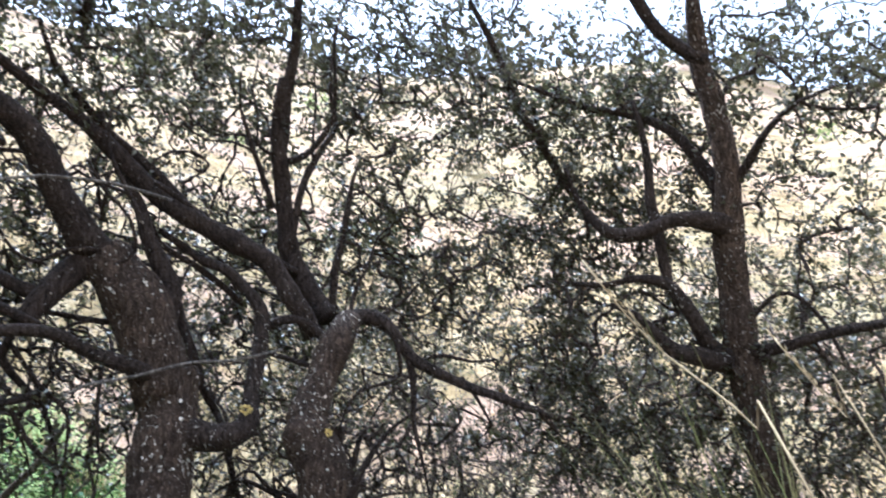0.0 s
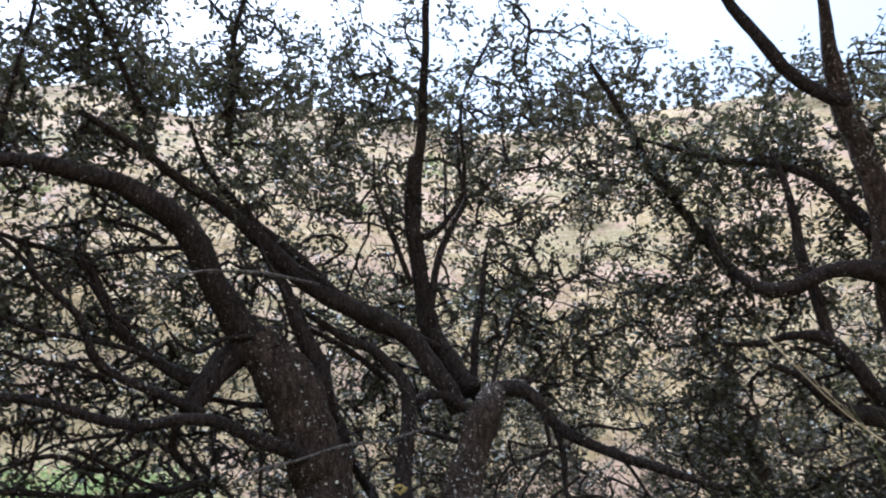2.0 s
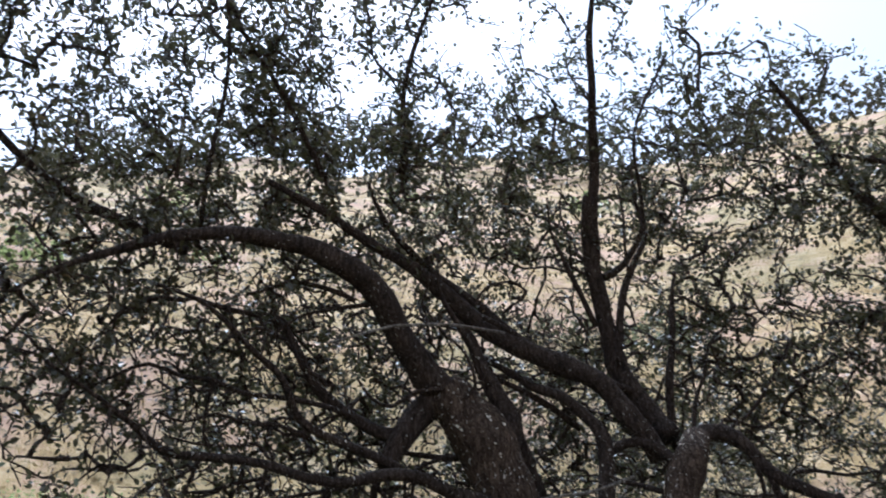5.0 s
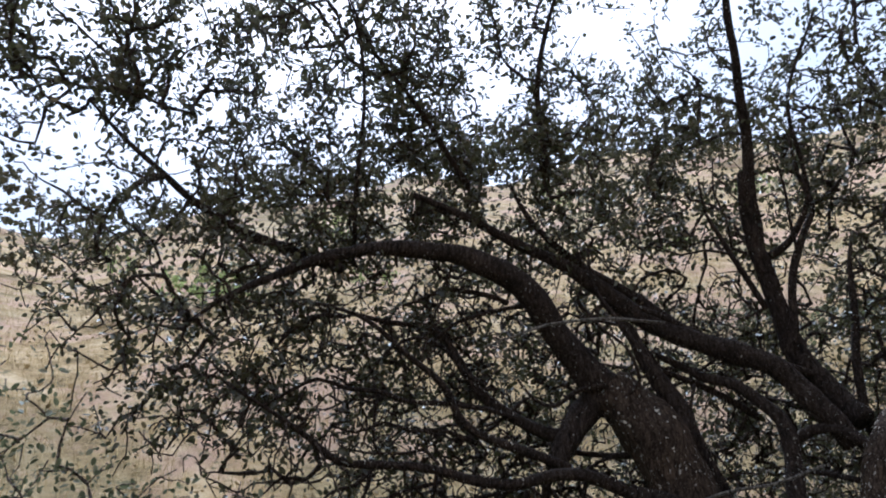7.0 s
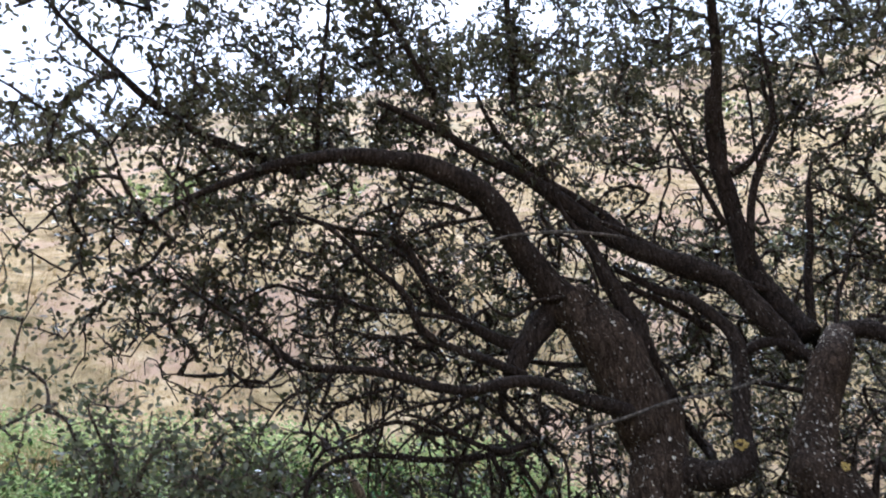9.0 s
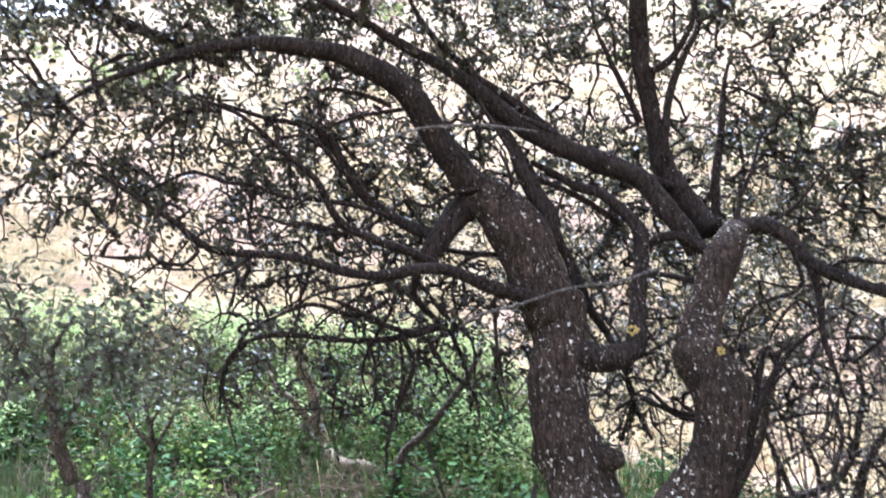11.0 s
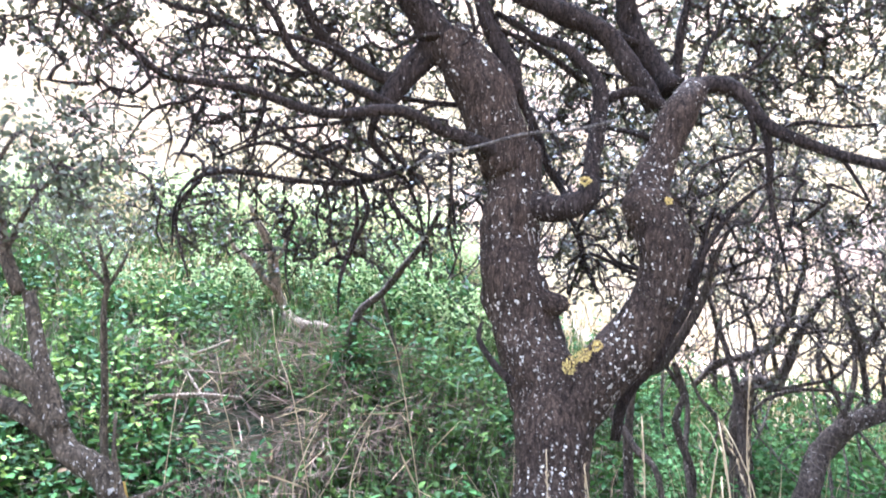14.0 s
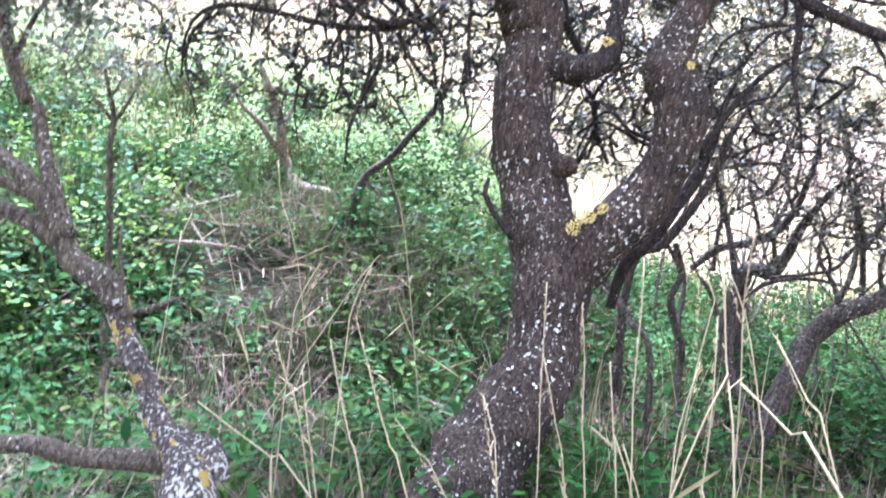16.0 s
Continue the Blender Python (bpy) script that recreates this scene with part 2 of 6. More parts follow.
# ---- trees ----
def catmull(points, step=0.035):
    """Samples (x, y, z, r) along a smooth line through the points."""
    p = np.array(points, float)
    p = np.vstack([2 * p[0] - p[1], p, 2 * p[-1] - p[-2]])
    p[0, 3], p[-1, 3] = p[1, 3], p[-2, 3]
    out = []
    for i in range(1, len(p) - 2):
        n = max(2, int(np.linalg.norm(p[i + 1, :3] - p[i, :3]) / step))
        t = np.linspace(0, 1, n, endpoint=False)[:, None]
        a, b, c, d = p[i - 1], p[i], p[i + 1], p[i + 2]
        out.append(0.5 * (2 * b + (c - a) * t + (2 * a - 5 * b + 4 * c - d) * t ** 2 + (3 * b - a - 3 * c + d) * t ** 3))
    out.append(p[-2][None])
    q = np.vstack(out)
    q[:, 3] = np.maximum(q[:, 3], 0.0015)
    return q


def tube(q, sides, rough=0.0, seed=0.0):
    """Vertices and faces of a gnarled tube along the samples q."""
    verts, faces = [], []
    tang = np.gradient(q[:, :3], axis=0)
    tang /= np.linalg.norm(tang, axis=1)[:, None] + 1e-9
    side = np.cross(tang[0], (0.3, 0.8, 0.52))
    for i, (row, t) in enumerate(zip(q, tang)):
        side = side - t * (side @ t)
        side /= np.linalg.norm(side) + 1e-9
        other = np.cross(t, side)
        for k in range(sides):
            a = 2 * math.pi * k / sides
            d = side * math.cos(a) + other * math.sin(a)
            r = row[3]
            if rough:
                w = row[:3] + d * r
                r *= 1 + rough * (noise.noise(w * 9 + seed) + 0.6 * noise.noise(w * 27 + seed))
            verts.append(row[:3] + d * r)
    n = len(q)
    for i in range(n - 1):
        for k in range(sides):
            k2 = (k + 1) % sides
            faces.append((i * sides + k, i * sides + k2, (i + 1) * sides + k2, (i + 1) * sides + k))
    faces.append(tuple(range(sides))[::-1])
    faces.append(tuple((n - 1) * sides + k for k in range(sides)))
    return verts, faces


def mesh_object(name, verts, faces, mat, parent=None, label="", flat=False):
    me = bpy.data.meshes.new(name)
    me.from_pydata([tuple(v) for v in verts], [], faces)
    if not flat:
        me.polygons.foreach_set("use_smooth", [True] * len(me.polygons))
    me.materials.append(mat)
    ob = new(name, me)
    if parent:
        ob.parent = parent
    if label:
        ob["label"] = label
    return ob


def thing(name, label, category, group="", kind=""):
    return tagged(new(name), label, category, group, kind)


def limb(store, name, *points):
    store.append((name, catmull(points)))


def cloud(store, x, y, z, r, n, leafy=0.9):
    """n places for twig tips in a ball with gaps; leafy: the share of them that bear leaves."""
    rng = np.random.default_rng(len(store) * 7 + int(n))
    made = 0
    while made < n:
        d = rng.normal(size=3)
        d *= r * rng.random() ** 0.4 / np.linalg.norm(d) * np.array((1.15, 1.0, 0.95))
        p = np.array((x, y, z)) + d
        if noise.noise(p * 3.4) > -0.1 or rng.random() < 0.2:
            store.append((*p, leafy))
            made += 1


def grow(limbs, tips, seed, thin=0.0019):
    """Twigs that lead from the limbs to the tips, thicker where more tips hang on them, and the heading of each tip."""
    rng = np.random.default_rng(seed)
    base = np.vstack([q[::3] for _, q in limbs if len(q) > 3])
    base = base[base[:, 3] < 0.06]
    tips = np.array(tips)
    leafy, tips = tips[:, 3], tips[:, :3]
    order = np.argsort([np.min(((base[:, :3] - t) ** 2).sum(1)) for t in tips])
    cap = np.zeros((len(base) + len(tips) * 7, 3))
    owner = np.full(len(cap), -1)
    roots = np.zeros(len(cap))
    m = len(base)
    cap[:m], roots[:m] = base[:, :3], base[:, 3]
    heading = np.zeros((len(cap), 3))
    heading[:m] = unit(np.gradient(base[:, :3], axis=0))
    lines, parents, limits, heads = [], [], [], []
    for k in order:
        t = tips[k]
        d = np.sqrt(((cap[:m] - t) ** 2).sum(1))
        j = int(np.argmin(d + rng.random(m) * 0.06))
        a, length = cap[j], d[j]
        if length < 0.02:
            heads.append((t, rng.normal(size=3), leafy[k]))
            continue
        n = max(2, min(7, int(length / 0.05)))
        s = np.linspace(0, 1, n + 1)[:, None]
        b = a + heading[j] * length * (0.28 if owner[j] >= 0 else 0.12) + rng.normal(size=3) * length * 0.08
        c = t - (t - a) * 0.3 + rng.normal(size=3) * length * 0.12 + np.array((0, 0, 0.10 * length))
        line = a * (1 - s) ** 3 + 3 * b * s * (1 - s) ** 2 + 3 * c * s * s * (1 - s) + t * s ** 3
        heads.append((t, line[-1] - line[-2], leafy[k]))
        cap[m:m + n], owner[m:m + n] = line[1:], len(lines)
        heading[m:m + n] = unit(line[1:] - line[:-1])
        m += n
        lines.append(line)
        parents.append(owner[j])
        limits.append(roots[j] * 0.85 if owner[j] < 0 else 1.0)
    count = np.ones(len(lines))
    for i in range(len(lines) - 1, -1, -1):
        if parents[i] >= 0:
            count[parents[i]] += count[i]
    thick = np.minimum(thin * count ** 0.42, np.array(limits))
    made = []
    for line, p, r in zip(lines, parents, thick):
        r = min(r, 0.0095)
        made.append(np.column_stack([line, np.linspace(r, max(0.0021, r * 0.45), len(line))]))
    return made, heads


def joined_tubes(lines, sides=5):
    """Many thin tubes at once, as arrays of vertices and quads."""
    q = np.vstack(lines)
    ident = np.repeat(np.arange(len(lines)), [len(v) for v in lines])
    nxt = np.minimum(np.arange(len(q)) + 1, len(q) - 1)
    prv = np.maximum(np.arange(len(q)) - 1, 0)
    nxt = np.where(ident[nxt] == ident, nxt, np.arange(len(q)))
    prv = np.where(ident[prv] == ident, prv, np.arange(len(q)))
    tang = unit(q[nxt, :3] - q[prv, :3])
    side = unit(np.cross(tang, (0.31, 0.82, 0.48)))
    other = np.cross(tang, side)
    ang = 2 * math.pi * np.arange(sides) / sides
    ring = side[:, None] * np.cos(ang)[None, :, None] + other[:, None] * np.sin(ang)[None, :, None]
    verts = (q[:, None, :3] + ring * q[:, 3][:, None, None]).reshape(-1, 3)
    i = np.arange(len(q))[nxt != np.arange(len(q))][:, None]
    k = np.arange(sides)[None]
    k2 = (k + 1) % sides
    faces = np.stack([i * sides + k, i * sides + k2, (i + 1) * sides + k2, (i + 1) * sides + k], -1).reshape(-1, 4)
    return verts, faces


PROFILE = np.array(((0, 0, 0), (0.3, 0.46, 0.5), (0.72, 0.42, 0.55), (1, 0, 0.1), (0.72, -0.42, 0.55), (0.3, -0.46, 0.5)))


def unit(v):
    return v / (np.linalg.norm(v, axis=1, keepdims=True) + 1e-9)


def blades(starts, along, up, length, width, curl=0.25):
    """Oval, folded leaves of six corners and two faces each, as arrays of vertices and faces."""
    along = unit(along)
    side = unit(np.cross(along, up))
    nrm = np.cross(side, along)
    a, b = PROFILE[:, 0], PROFILE[:, 1]
    length = np.asarray(length)[:, None, None]
    verts = (starts[:, None] + along[:, None] * a[None, :, None] * length + side[:, None] * (b * width * 1.15)[None, :, None] * length
             + nrm[:, None] * (np.abs(b) * curl * width * 1.6 - 0.25 * curl * a * a)[None, :, None] * length).reshape(-1, 3)
    o = (np.arange(len(starts)) * 6)[:, None]
    faces = np.concatenate([o + (0, 1, 2, 3), o + (0, 3, 4, 5)], 1).reshape(-1, 4)
    return verts, faces


def quads_object(name, verts, faces, mat, parent=None, round_off=False):
    """A mesh of quads from arrays, quickly."""
    me = bpy.data.meshes.new(name)
    me.vertices.add(len(verts))
    me.vertices.foreach_set("co", np.asarray(verts, np.float32).ravel())
    me.loops.add(len(faces) * 4)
    me.loops.foreach_set("vertex_index", np.asarray(faces, np.int32).ravel())
    me.polygons.add(len(faces))
    me.polygons.foreach_set("loop_start", np.arange(0, len(faces) * 4, 4, dtype=np.int32))
    if round_off:
        me.polygons.foreach_set("use_smooth", np.ones(len(faces), bool))
    me.update(calc_edges=True)
    me.materials.append(mat)
    ob = new(name, me)
    if parent:
        ob.parent = parent
    return ob


def leaf_cloud(heads, seed, leaves, size, width=0.50, shoot=0.17):
    """Leaves set along the last stretch of each twig."""
    rng = np.random.default_rng(seed)
    p = np.array([h[0] for h in heads])
    h = unit(np.array([h[1] for h in heads]))
    count = (leaves * (0.4 + 1.2 * rng.random(len(p)))).astype(int)
    p, h = np.repeat(p, count, 0), np.repeat(h, count, 0)
    n = len(p)
    d = h * 0.55 + rng.normal(size=(n, 3)) * 0.75 + (0, 0, 0.1)
    up = rng.normal(size=(n, 3)) * 0.6 + (0, 0, 0.8)
    start = p - h * shoot * rng.random((n, 1)) + rng.normal(size=(n, 3)) * 0.016
    return blades(start, d, up, size * (0.6 + 0.75 * rng.random(n)), width)


def make_tree(name, label, limbs, tips, bark, leaf, seed, leaves=19, size=0.0215, sides=10, category="tree", thin=0.0019, twig=None):
    tree = thing(name, label, category)
    for i, (part_name, q) in enumerate(limbs):
        big = q[:, 3].max() > 0.03
        # crooked growth: the heart line wanders a little, with lumps where old shoots sat
        q = q.copy()
        for row in q:
            w = Vector(row[:3])
            row[:3] += np.array(noise.noise_vector(w * 6.5)) * min(0.42 * row[3], 0.011)
            row[3] *= 1 + 0.22 * max(0.0, noise.noise(w * 11.0 + Vector((seed, i, 0))) - 0.12)
        v, f = tube(q, 20 if big else sides - 2, 0.16 if big else 0.08, seed + i)
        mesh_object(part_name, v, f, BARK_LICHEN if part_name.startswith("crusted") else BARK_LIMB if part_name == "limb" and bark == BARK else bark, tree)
    if tips:
        lines, heads = grow(limbs, tips, seed, thin)
        v, f = joined_tubes(lines)
        tagged(quads_object("brushwood", v, f, twig or TWIG, tree, True), kind="stuff")
        rng = np.random.default_rng(seed + 9)
        v, f = leaf_cloud([h for h in heads if rng.random() < h[2]], seed + 5, leaves, size)
        tagged(quads_object("crown", v, f, leaf, tree), kind="stuff")
    return tree


oak = []
limb(oak, "trunk", (-0.76, 2.01, 0.14, 0.169), (-0.79, 2.18, 0.32, 0.150), (-0.78, 2.30, 0.42, 0.142), (-0.73, 2.41, 0.55, 0.132), (-0.71, 2.52, 0.68, 0.114), (-0.71, 2.59, 0.82, 0.120), (-0.74, 2.64, 0.99, 0.129), (-0.82, 2.67, 1.13, 0.118), (-0.89, 2.68, 1.32, 0.111), (-0.93, 2.68, 1.49, 0.101), (-0.93, 2.73, 1.69, 0.098), (-0.96, 2.77, 1.87, 0.101))
limb(oak, "trunk", (-0.95, 2.74, 1.78, 0.093), (-1.01, 2.73, 1.98, 0.102), (-1.09, 2.71, 2.14, 0.104), (-1.20, 2.66, 2.27, 0.081))
limb(oak, "trunk", (-0.72, 2.63, 0.97, 0.104), (-0.61, 2.65, 1.07, 0.100), (-0.52, 2.68, 1.16, 0.094), (-0.45, 2.69, 1.28, 0.086), (-0.41, 2.71, 1.41, 0.081), (-0.40, 2.72, 1.54, 0.085), (-0.45, 2.74, 1.65, 0.080))
limb(oak, "trunk", (-0.43, 2.74, 1.63, 0.079), (-0.47, 2.77, 1.71, 0.067), (-0.43, 2.83, 1.84, 0.056), (-0.39, 2.88, 1.98, 0.063), (-0.35, 2.98, 2.08, 0.045))
limb(oak, "limb", (-1.18, 2.69, 2.24, 0.072), (-1.24, 2.60, 2.33, 0.058), (-1.28, 2.52, 2.43, 0.050), (-1.32, 2.43, 2.56, 0.048), (-1.37, 2.34, 2.64, 0.043), (-1.47, 2.21, 2.70, 0.037), (-1.57, 2.08, 2.71, 0.029), (-1.68, 1.92, 2.69, 0.022), (-1.79, 1.76, 2.62, 0.017), (-1.91, 1.59, 2.51, 0.009), (-1.98, 1.47, 2.40, 0.005))
limb(oak, "limb", (-1.86, 2.02, 2.69, 0.019), (-1.96, 1.87, 2.74, 0.019), (-2.03, 1.73, 2.78, 0.017), (-2.09, 1.56, 2.84, 0.013), (-2.12, 1.40, 2.93, 0.010), (-2.15, 1.28, 3.01, 0.007), (-2.16, 1.17, 3.08, 0.004))
limb(oak, "limb", (-1.20, 2.67, 2.26, 0.050), (-1.27, 2.60, 2.17, 0.047), (-1.32, 2.53, 2.07, 0.040), (-1.35, 2.49, 1.99, 0.029))
limb(oak, "limb", (-0.49, 2.96, 2.02, 0.038), (-0.56, 2.92, 2.15, 0.038), (-0.64, 2.91, 2.28, 0.039), (-0.77, 2.88, 2.35, 0.038), (-0.93, 2.82, 2.44, 0.036), (-1.07, 2.77, 2.53, 0.035), (-1.17, 2.68, 2.64, 0.032), (-1.28, 2.58, 2.74, 0.024), (-1.39, 2.49, 2.81, 0.020), (-1.50, 2.31, 2.89, 0.015), (-1.64, 2.15, 2.97, 0.010))
limb(oak, "limb", (-0.94, 2.90, 2.47, 0.019), (-1.05, 2.84, 2.58, 0.019), (-1.17, 2.78, 2.69, 0.018), (-1.31, 2.72, 2.82, 0.015), (-1.39, 2.61, 2.94, 0.011), (-1.43, 2.51, 3.09, 0.008))
limb(oak, "limb", (-0.34, 3.03, 2.10, 0.032), (-0.27, 3.04, 2.10, 0.029), (-0.19, 3.04, 2.04, 0.022), (-0.12, 3.03, 1.95, 0.023), (-0.02, 3.02, 1.89, 0.020), (0.11, 3.01, 1.83, 0.019), (0.25, 2.96, 1.78, 0.017), (0.42, 2.90, 1.71, 0.012))
limb(oak, "limb", (-0.13, 3.03, 1.95, 0.016), (-0.11, 3.03, 1.84, 0.013), (-0.11, 3.03, 1.72, 0.010), (-0.08, 3.01, 1.59, 0.007), (-0.05, 2.99, 1.45, 0.004))
limb(oak, "limb", (-0.45, 3.06, 2.10, 0.039), (-0.51, 3.08, 2.19, 0.039), (-0.61, 3.08, 2.36, 0.040), (-0.64, 3.07, 2.56, 0.035), (-0.66, 3.04, 2.71, 0.032), (-0.67, 3.00, 2.88, 0.026), (-0.65, 2.95, 3.07, 0.024))
limb(oak, "limb", (-0.66, 3.04, 2.78, 0.026), (-0.64, 2.98, 3.02, 0.023), (-0.60, 2.90, 3.24, 0.021), (-0.56, 2.78, 3.45, 0.017), (-0.53, 2.66, 3.64, 0.014), (-0.46, 2.52, 3.83, 0.009))
limb(oak, "limb", (-0.67, 3.06, 2.74, 0.016), (-0.56, 3.06, 2.79, 0.014), (-0.46, 3.02, 2.91, 0.010), (-0.44, 2.97, 3.04, 0.008), (-0.42, 2.85, 3.27, 0.007), (-0.26, 2.72, 3.50, 0.005))
limb(oak, "limb", (-0.87, 2.72, 1.67, 0.056), (-0.75, 2.70, 1.65, 0.044), (-0.67, 2.72, 1.68, 0.038), (-0.66, 2.78, 1.77, 0.029), (-0.66, 2.83, 1.92, 0.029), (-0.66, 2.87, 2.04, 0.028), (-0.70, 2.89, 2.15, 0.023), (-0.80, 2.89, 2.25, 0.020), (-0.92, 2.89, 2.31, 0.016), (-1.07, 2.86, 2.41, 0.011))
limb(oak, "limb", (-0.66, 2.89, 2.04, 0.020), (-0.59, 2.91, 2.07, 0.019), (-0.51, 2.91, 2.06, 0.019), (-0.42, 2.92, 1.99, 0.022))
limb(oak, "limb", (-0.65, 2.89, 1.95, 0.009), (-0.57, 2.89, 1.93, 0.009), (-0.48, 2.89, 1.90, 0.010))
limb(oak, "limb", (-0.99, 2.91, 2.10, 0.021), (-0.94, 2.95, 1.97, 0.018), (-0.90, 2.98, 1.84, 0.016), (-0.85, 3.01, 1.75, 0.014), (-0.81, 2.97, 1.69, 0.011))
limb(oak, "limb", (-1.01, 2.76, 2.00, 0.050), (-0.99, 2.79, 2.16, 0.041), (-1.05, 2.77, 2.32, 0.029), (-1.11, 2.75, 2.48, 0.022), (-1.19, 2.72, 2.63, 0.017), (-1.25, 2.67, 2.80, 0.011))
limb(oak, "limb", (-1.02, 2.79, 2.05, 0.043), (-1.05, 2.86, 2.22, 0.030), (-1.08, 2.86, 2.38, 0.021), (-1.16, 2.84, 2.52, 0.016), (-1.23, 2.81, 2.69, 0.011))
limb(oak, "limb", (-0.98, 2.67, 1.85, 0.032), (-1.02, 2.56, 1.87, 0.027), (-1.11, 2.47, 1.91, 0.021), (-1.19, 2.39, 1.95, 0.021), (-1.26, 2.35, 1.96, 0.020), (-1.37, 2.25, 1.93, 0.016), (-1.46, 2.15, 1.95, 0.015), (-1.54, 2.06, 1.98, 0.013), (-1.64, 1.93, 1.99, 0.013), (-1.69, 1.80, 2.00, 0.011), (-1.73, 1.72, 2.06, 0.009), (-1.76, 1.61, 2.12, 0.006), (-1.80, 1.46, 2.19, 0.004))
limb(oak, "limb", (-1.27, 2.45, 1.98, 0.017), (-1.33, 2.38, 2.02, 0.017), (-1.43, 2.28, 2.07, 0.015), (-1.50, 2.19, 2.13, 0.014), (-1.53, 2.11, 2.25, 0.012), (-1.58, 2.01, 2.33, 0.009), (-1.64, 1.86, 2.43, 0.007), (-1.73, 1.75, 2.47, 0.004))
limb(oak, "limb", (-1.32, 2.56, 2.10, 0.029), (-1.41, 2.52, 2.14, 0.022), (-1.50, 2.48, 2.20, 0.020), (-1.59, 2.42, 2.30, 0.020), (-1.64, 2.39, 2.41, 0.017), (-1.69, 2.34, 2.51, 0.012), (-1.82, 2.22, 2.54, 0.009), (-1.94, 2.08, 2.58, 0.006))
limb(oak, "limb", (-1.35, 2.47, 1.97, 0.015), (-1.38, 2.48, 1.89, 0.013), (-1.34, 2.54, 1.81, 0.011), (-1.29, 2.59, 1.74, 0.009), (-1.25, 2.63, 1.60, 0.006), (-1.25, 2.65, 1.46, 0.004))
limb(oak, "limb", (-1.30, 2.57, 1.79, 0.013), (-1.39, 2.52, 1.75, 0.012), (-1.50, 2.44, 1.73, 0.011), (-1.60, 2.31, 1.73, 0.010), (-1.74, 2.17, 1.75, 0.009), (-1.82, 2.07, 1.71, 0.007), (-1.85, 2.03, 1.62, 0.005), (-1.85, 2.02, 1.49, 0.004))
limb(oak, "limb", (-1.44, 2.39, 1.86, 0.010), (-1.53, 2.34, 1.81, 0.009), (-1.64, 2.23, 1.85, 0.008), (-1.75, 2.11, 1.79, 0.005))
limb(oak, "limb", (-1.16, 2.73, 2.04, 0.012), (-1.27, 2.71, 2.05, 0.011), (-1.39, 2.66, 2.07, 0.008))
limb(oak, "limb", (-1.42, 2.44, 1.75, 0.007), (-1.41, 2.45, 1.59, 0.007), (-1.43, 2.43, 1.48, 0.007), (-1.45, 2.40, 1.35, 0.004))
limb(oak, "limb", (-1.10, 2.56, 1.86, 0.007), (-1.10, 2.57, 1.70, 0.006), (-1.08, 2.57, 1.57, 0.004))
limb(oak, "limb", (-0.82, 2.48, 1.07, 0.015), (-0.88, 2.46, 1.13, 0.012), (-0.93, 2.45, 1.21, 0.009), (-0.93, 2.47, 1.26, 0.006))
limb(oak, "limb", (-0.34, 2.83, 1.39, 0.021), (-0.30, 2.87, 1.51, 0.014), (-0.20, 2.90, 1.66, 0.009), (-0.06, 2.91, 1.77, 0.005))
limb(oak, "limb", (-0.85, 3.07, 1.45, 0.005), (-0.73, 3.00, 1.50, 0.007), (-0.57, 2.99, 1.43, 0.007), (-0.44, 2.96, 1.43, 0.007))
limb(oak, "limb", (-0.71, 3.05, 1.35, 0.007), (-0.77, 3.09, 1.45, 0.008), (-0.80, 3.08, 1.60, 0.008), (-0.71, 3.10, 1.73, 0.007))
limb(oak, "limb", (-0.83, 3.07, 1.34, 0.007), (-0.80, 3.14, 1.52, 0.007), (-0.87, 3.16, 1.65, 0.006))
limb(oak, "limb", (-1.32, 2.62, 3.16, 0.017), (-1.29, 2.56, 3.31, 0.015), (-1.27, 2.51, 3.46, 0.011), (-1.17, 2.42, 3.64, 0.009), (-1.03, 2.35, 3.85, 0.005))
limb(oak, "limb", (-1.56, 2.41, 3.08, 0.013), (-1.59, 2.32, 3.20, 0.011), (-1.63, 2.18, 3.36, 0.009), (-1.69, 1.99, 3.53, 0.007), (-1.68, 1.80, 3.72, 0.004))
limb(oak, "limb", (-1.92, 2.15, 2.86, 0.009), (-1.86, 2.09, 3.05, 0.009), (-1.75, 2.00, 3.29, 0.007), (-1.67, 1.89, 3.49, 0.006), (-1.63, 1.72, 3.67, 0.003))
limb(oak, "knot", (-0.85, 2.70, 1.33, 0.045), (-0.76, 2.65, 1.32, 0.042), (-0.72, 2.63, 1.32, 0.033), (-0.70, 2.62, 1.31, 0.015))
limb(oak, "limb", (-1.73, 1.88, 2.46, 0.008), (-1.77, 1.83, 2.46, 0.009), (-1.81, 1.78, 2.44, 0.008), (-1.84, 1.74, 2.40, 0.007), (-1.87, 1.71, 2.34, 0.004))
limb(oak, "limb", (-1.41, 2.39, 2.56, 0.009), (-1.46, 2.35, 2.59, 0.009), (-1.52, 2.30, 2.61, 0.009), (-1.59, 2.25, 2.62, 0.008), (-1.64, 2.21, 2.59, 0.007), (-1.71, 2.16, 2.56, 0.005))
limb(oak, "limb", (-1.58, 2.25, 2.61, 0.005), (-1.56, 2.25, 2.68, 0.004), (-1.54, 2.25, 2.74, 0.003))
limb(oak, "limb", (-1.59, 2.25, 2.60, 0.005), (-1.62, 2.24, 2.54, 0.004), (-1.66, 2.23, 2.47, 0.003))
limb(oak, "limb", (-1.36, 2.42, 2.55, 0.008), (-1.41, 2.38, 2.54, 0.008), (-1.49, 2.32, 2.52, 0.008), (-1.57, 2.27, 2.49, 0.006), (-1.63, 2.23, 2.43, 0.004))
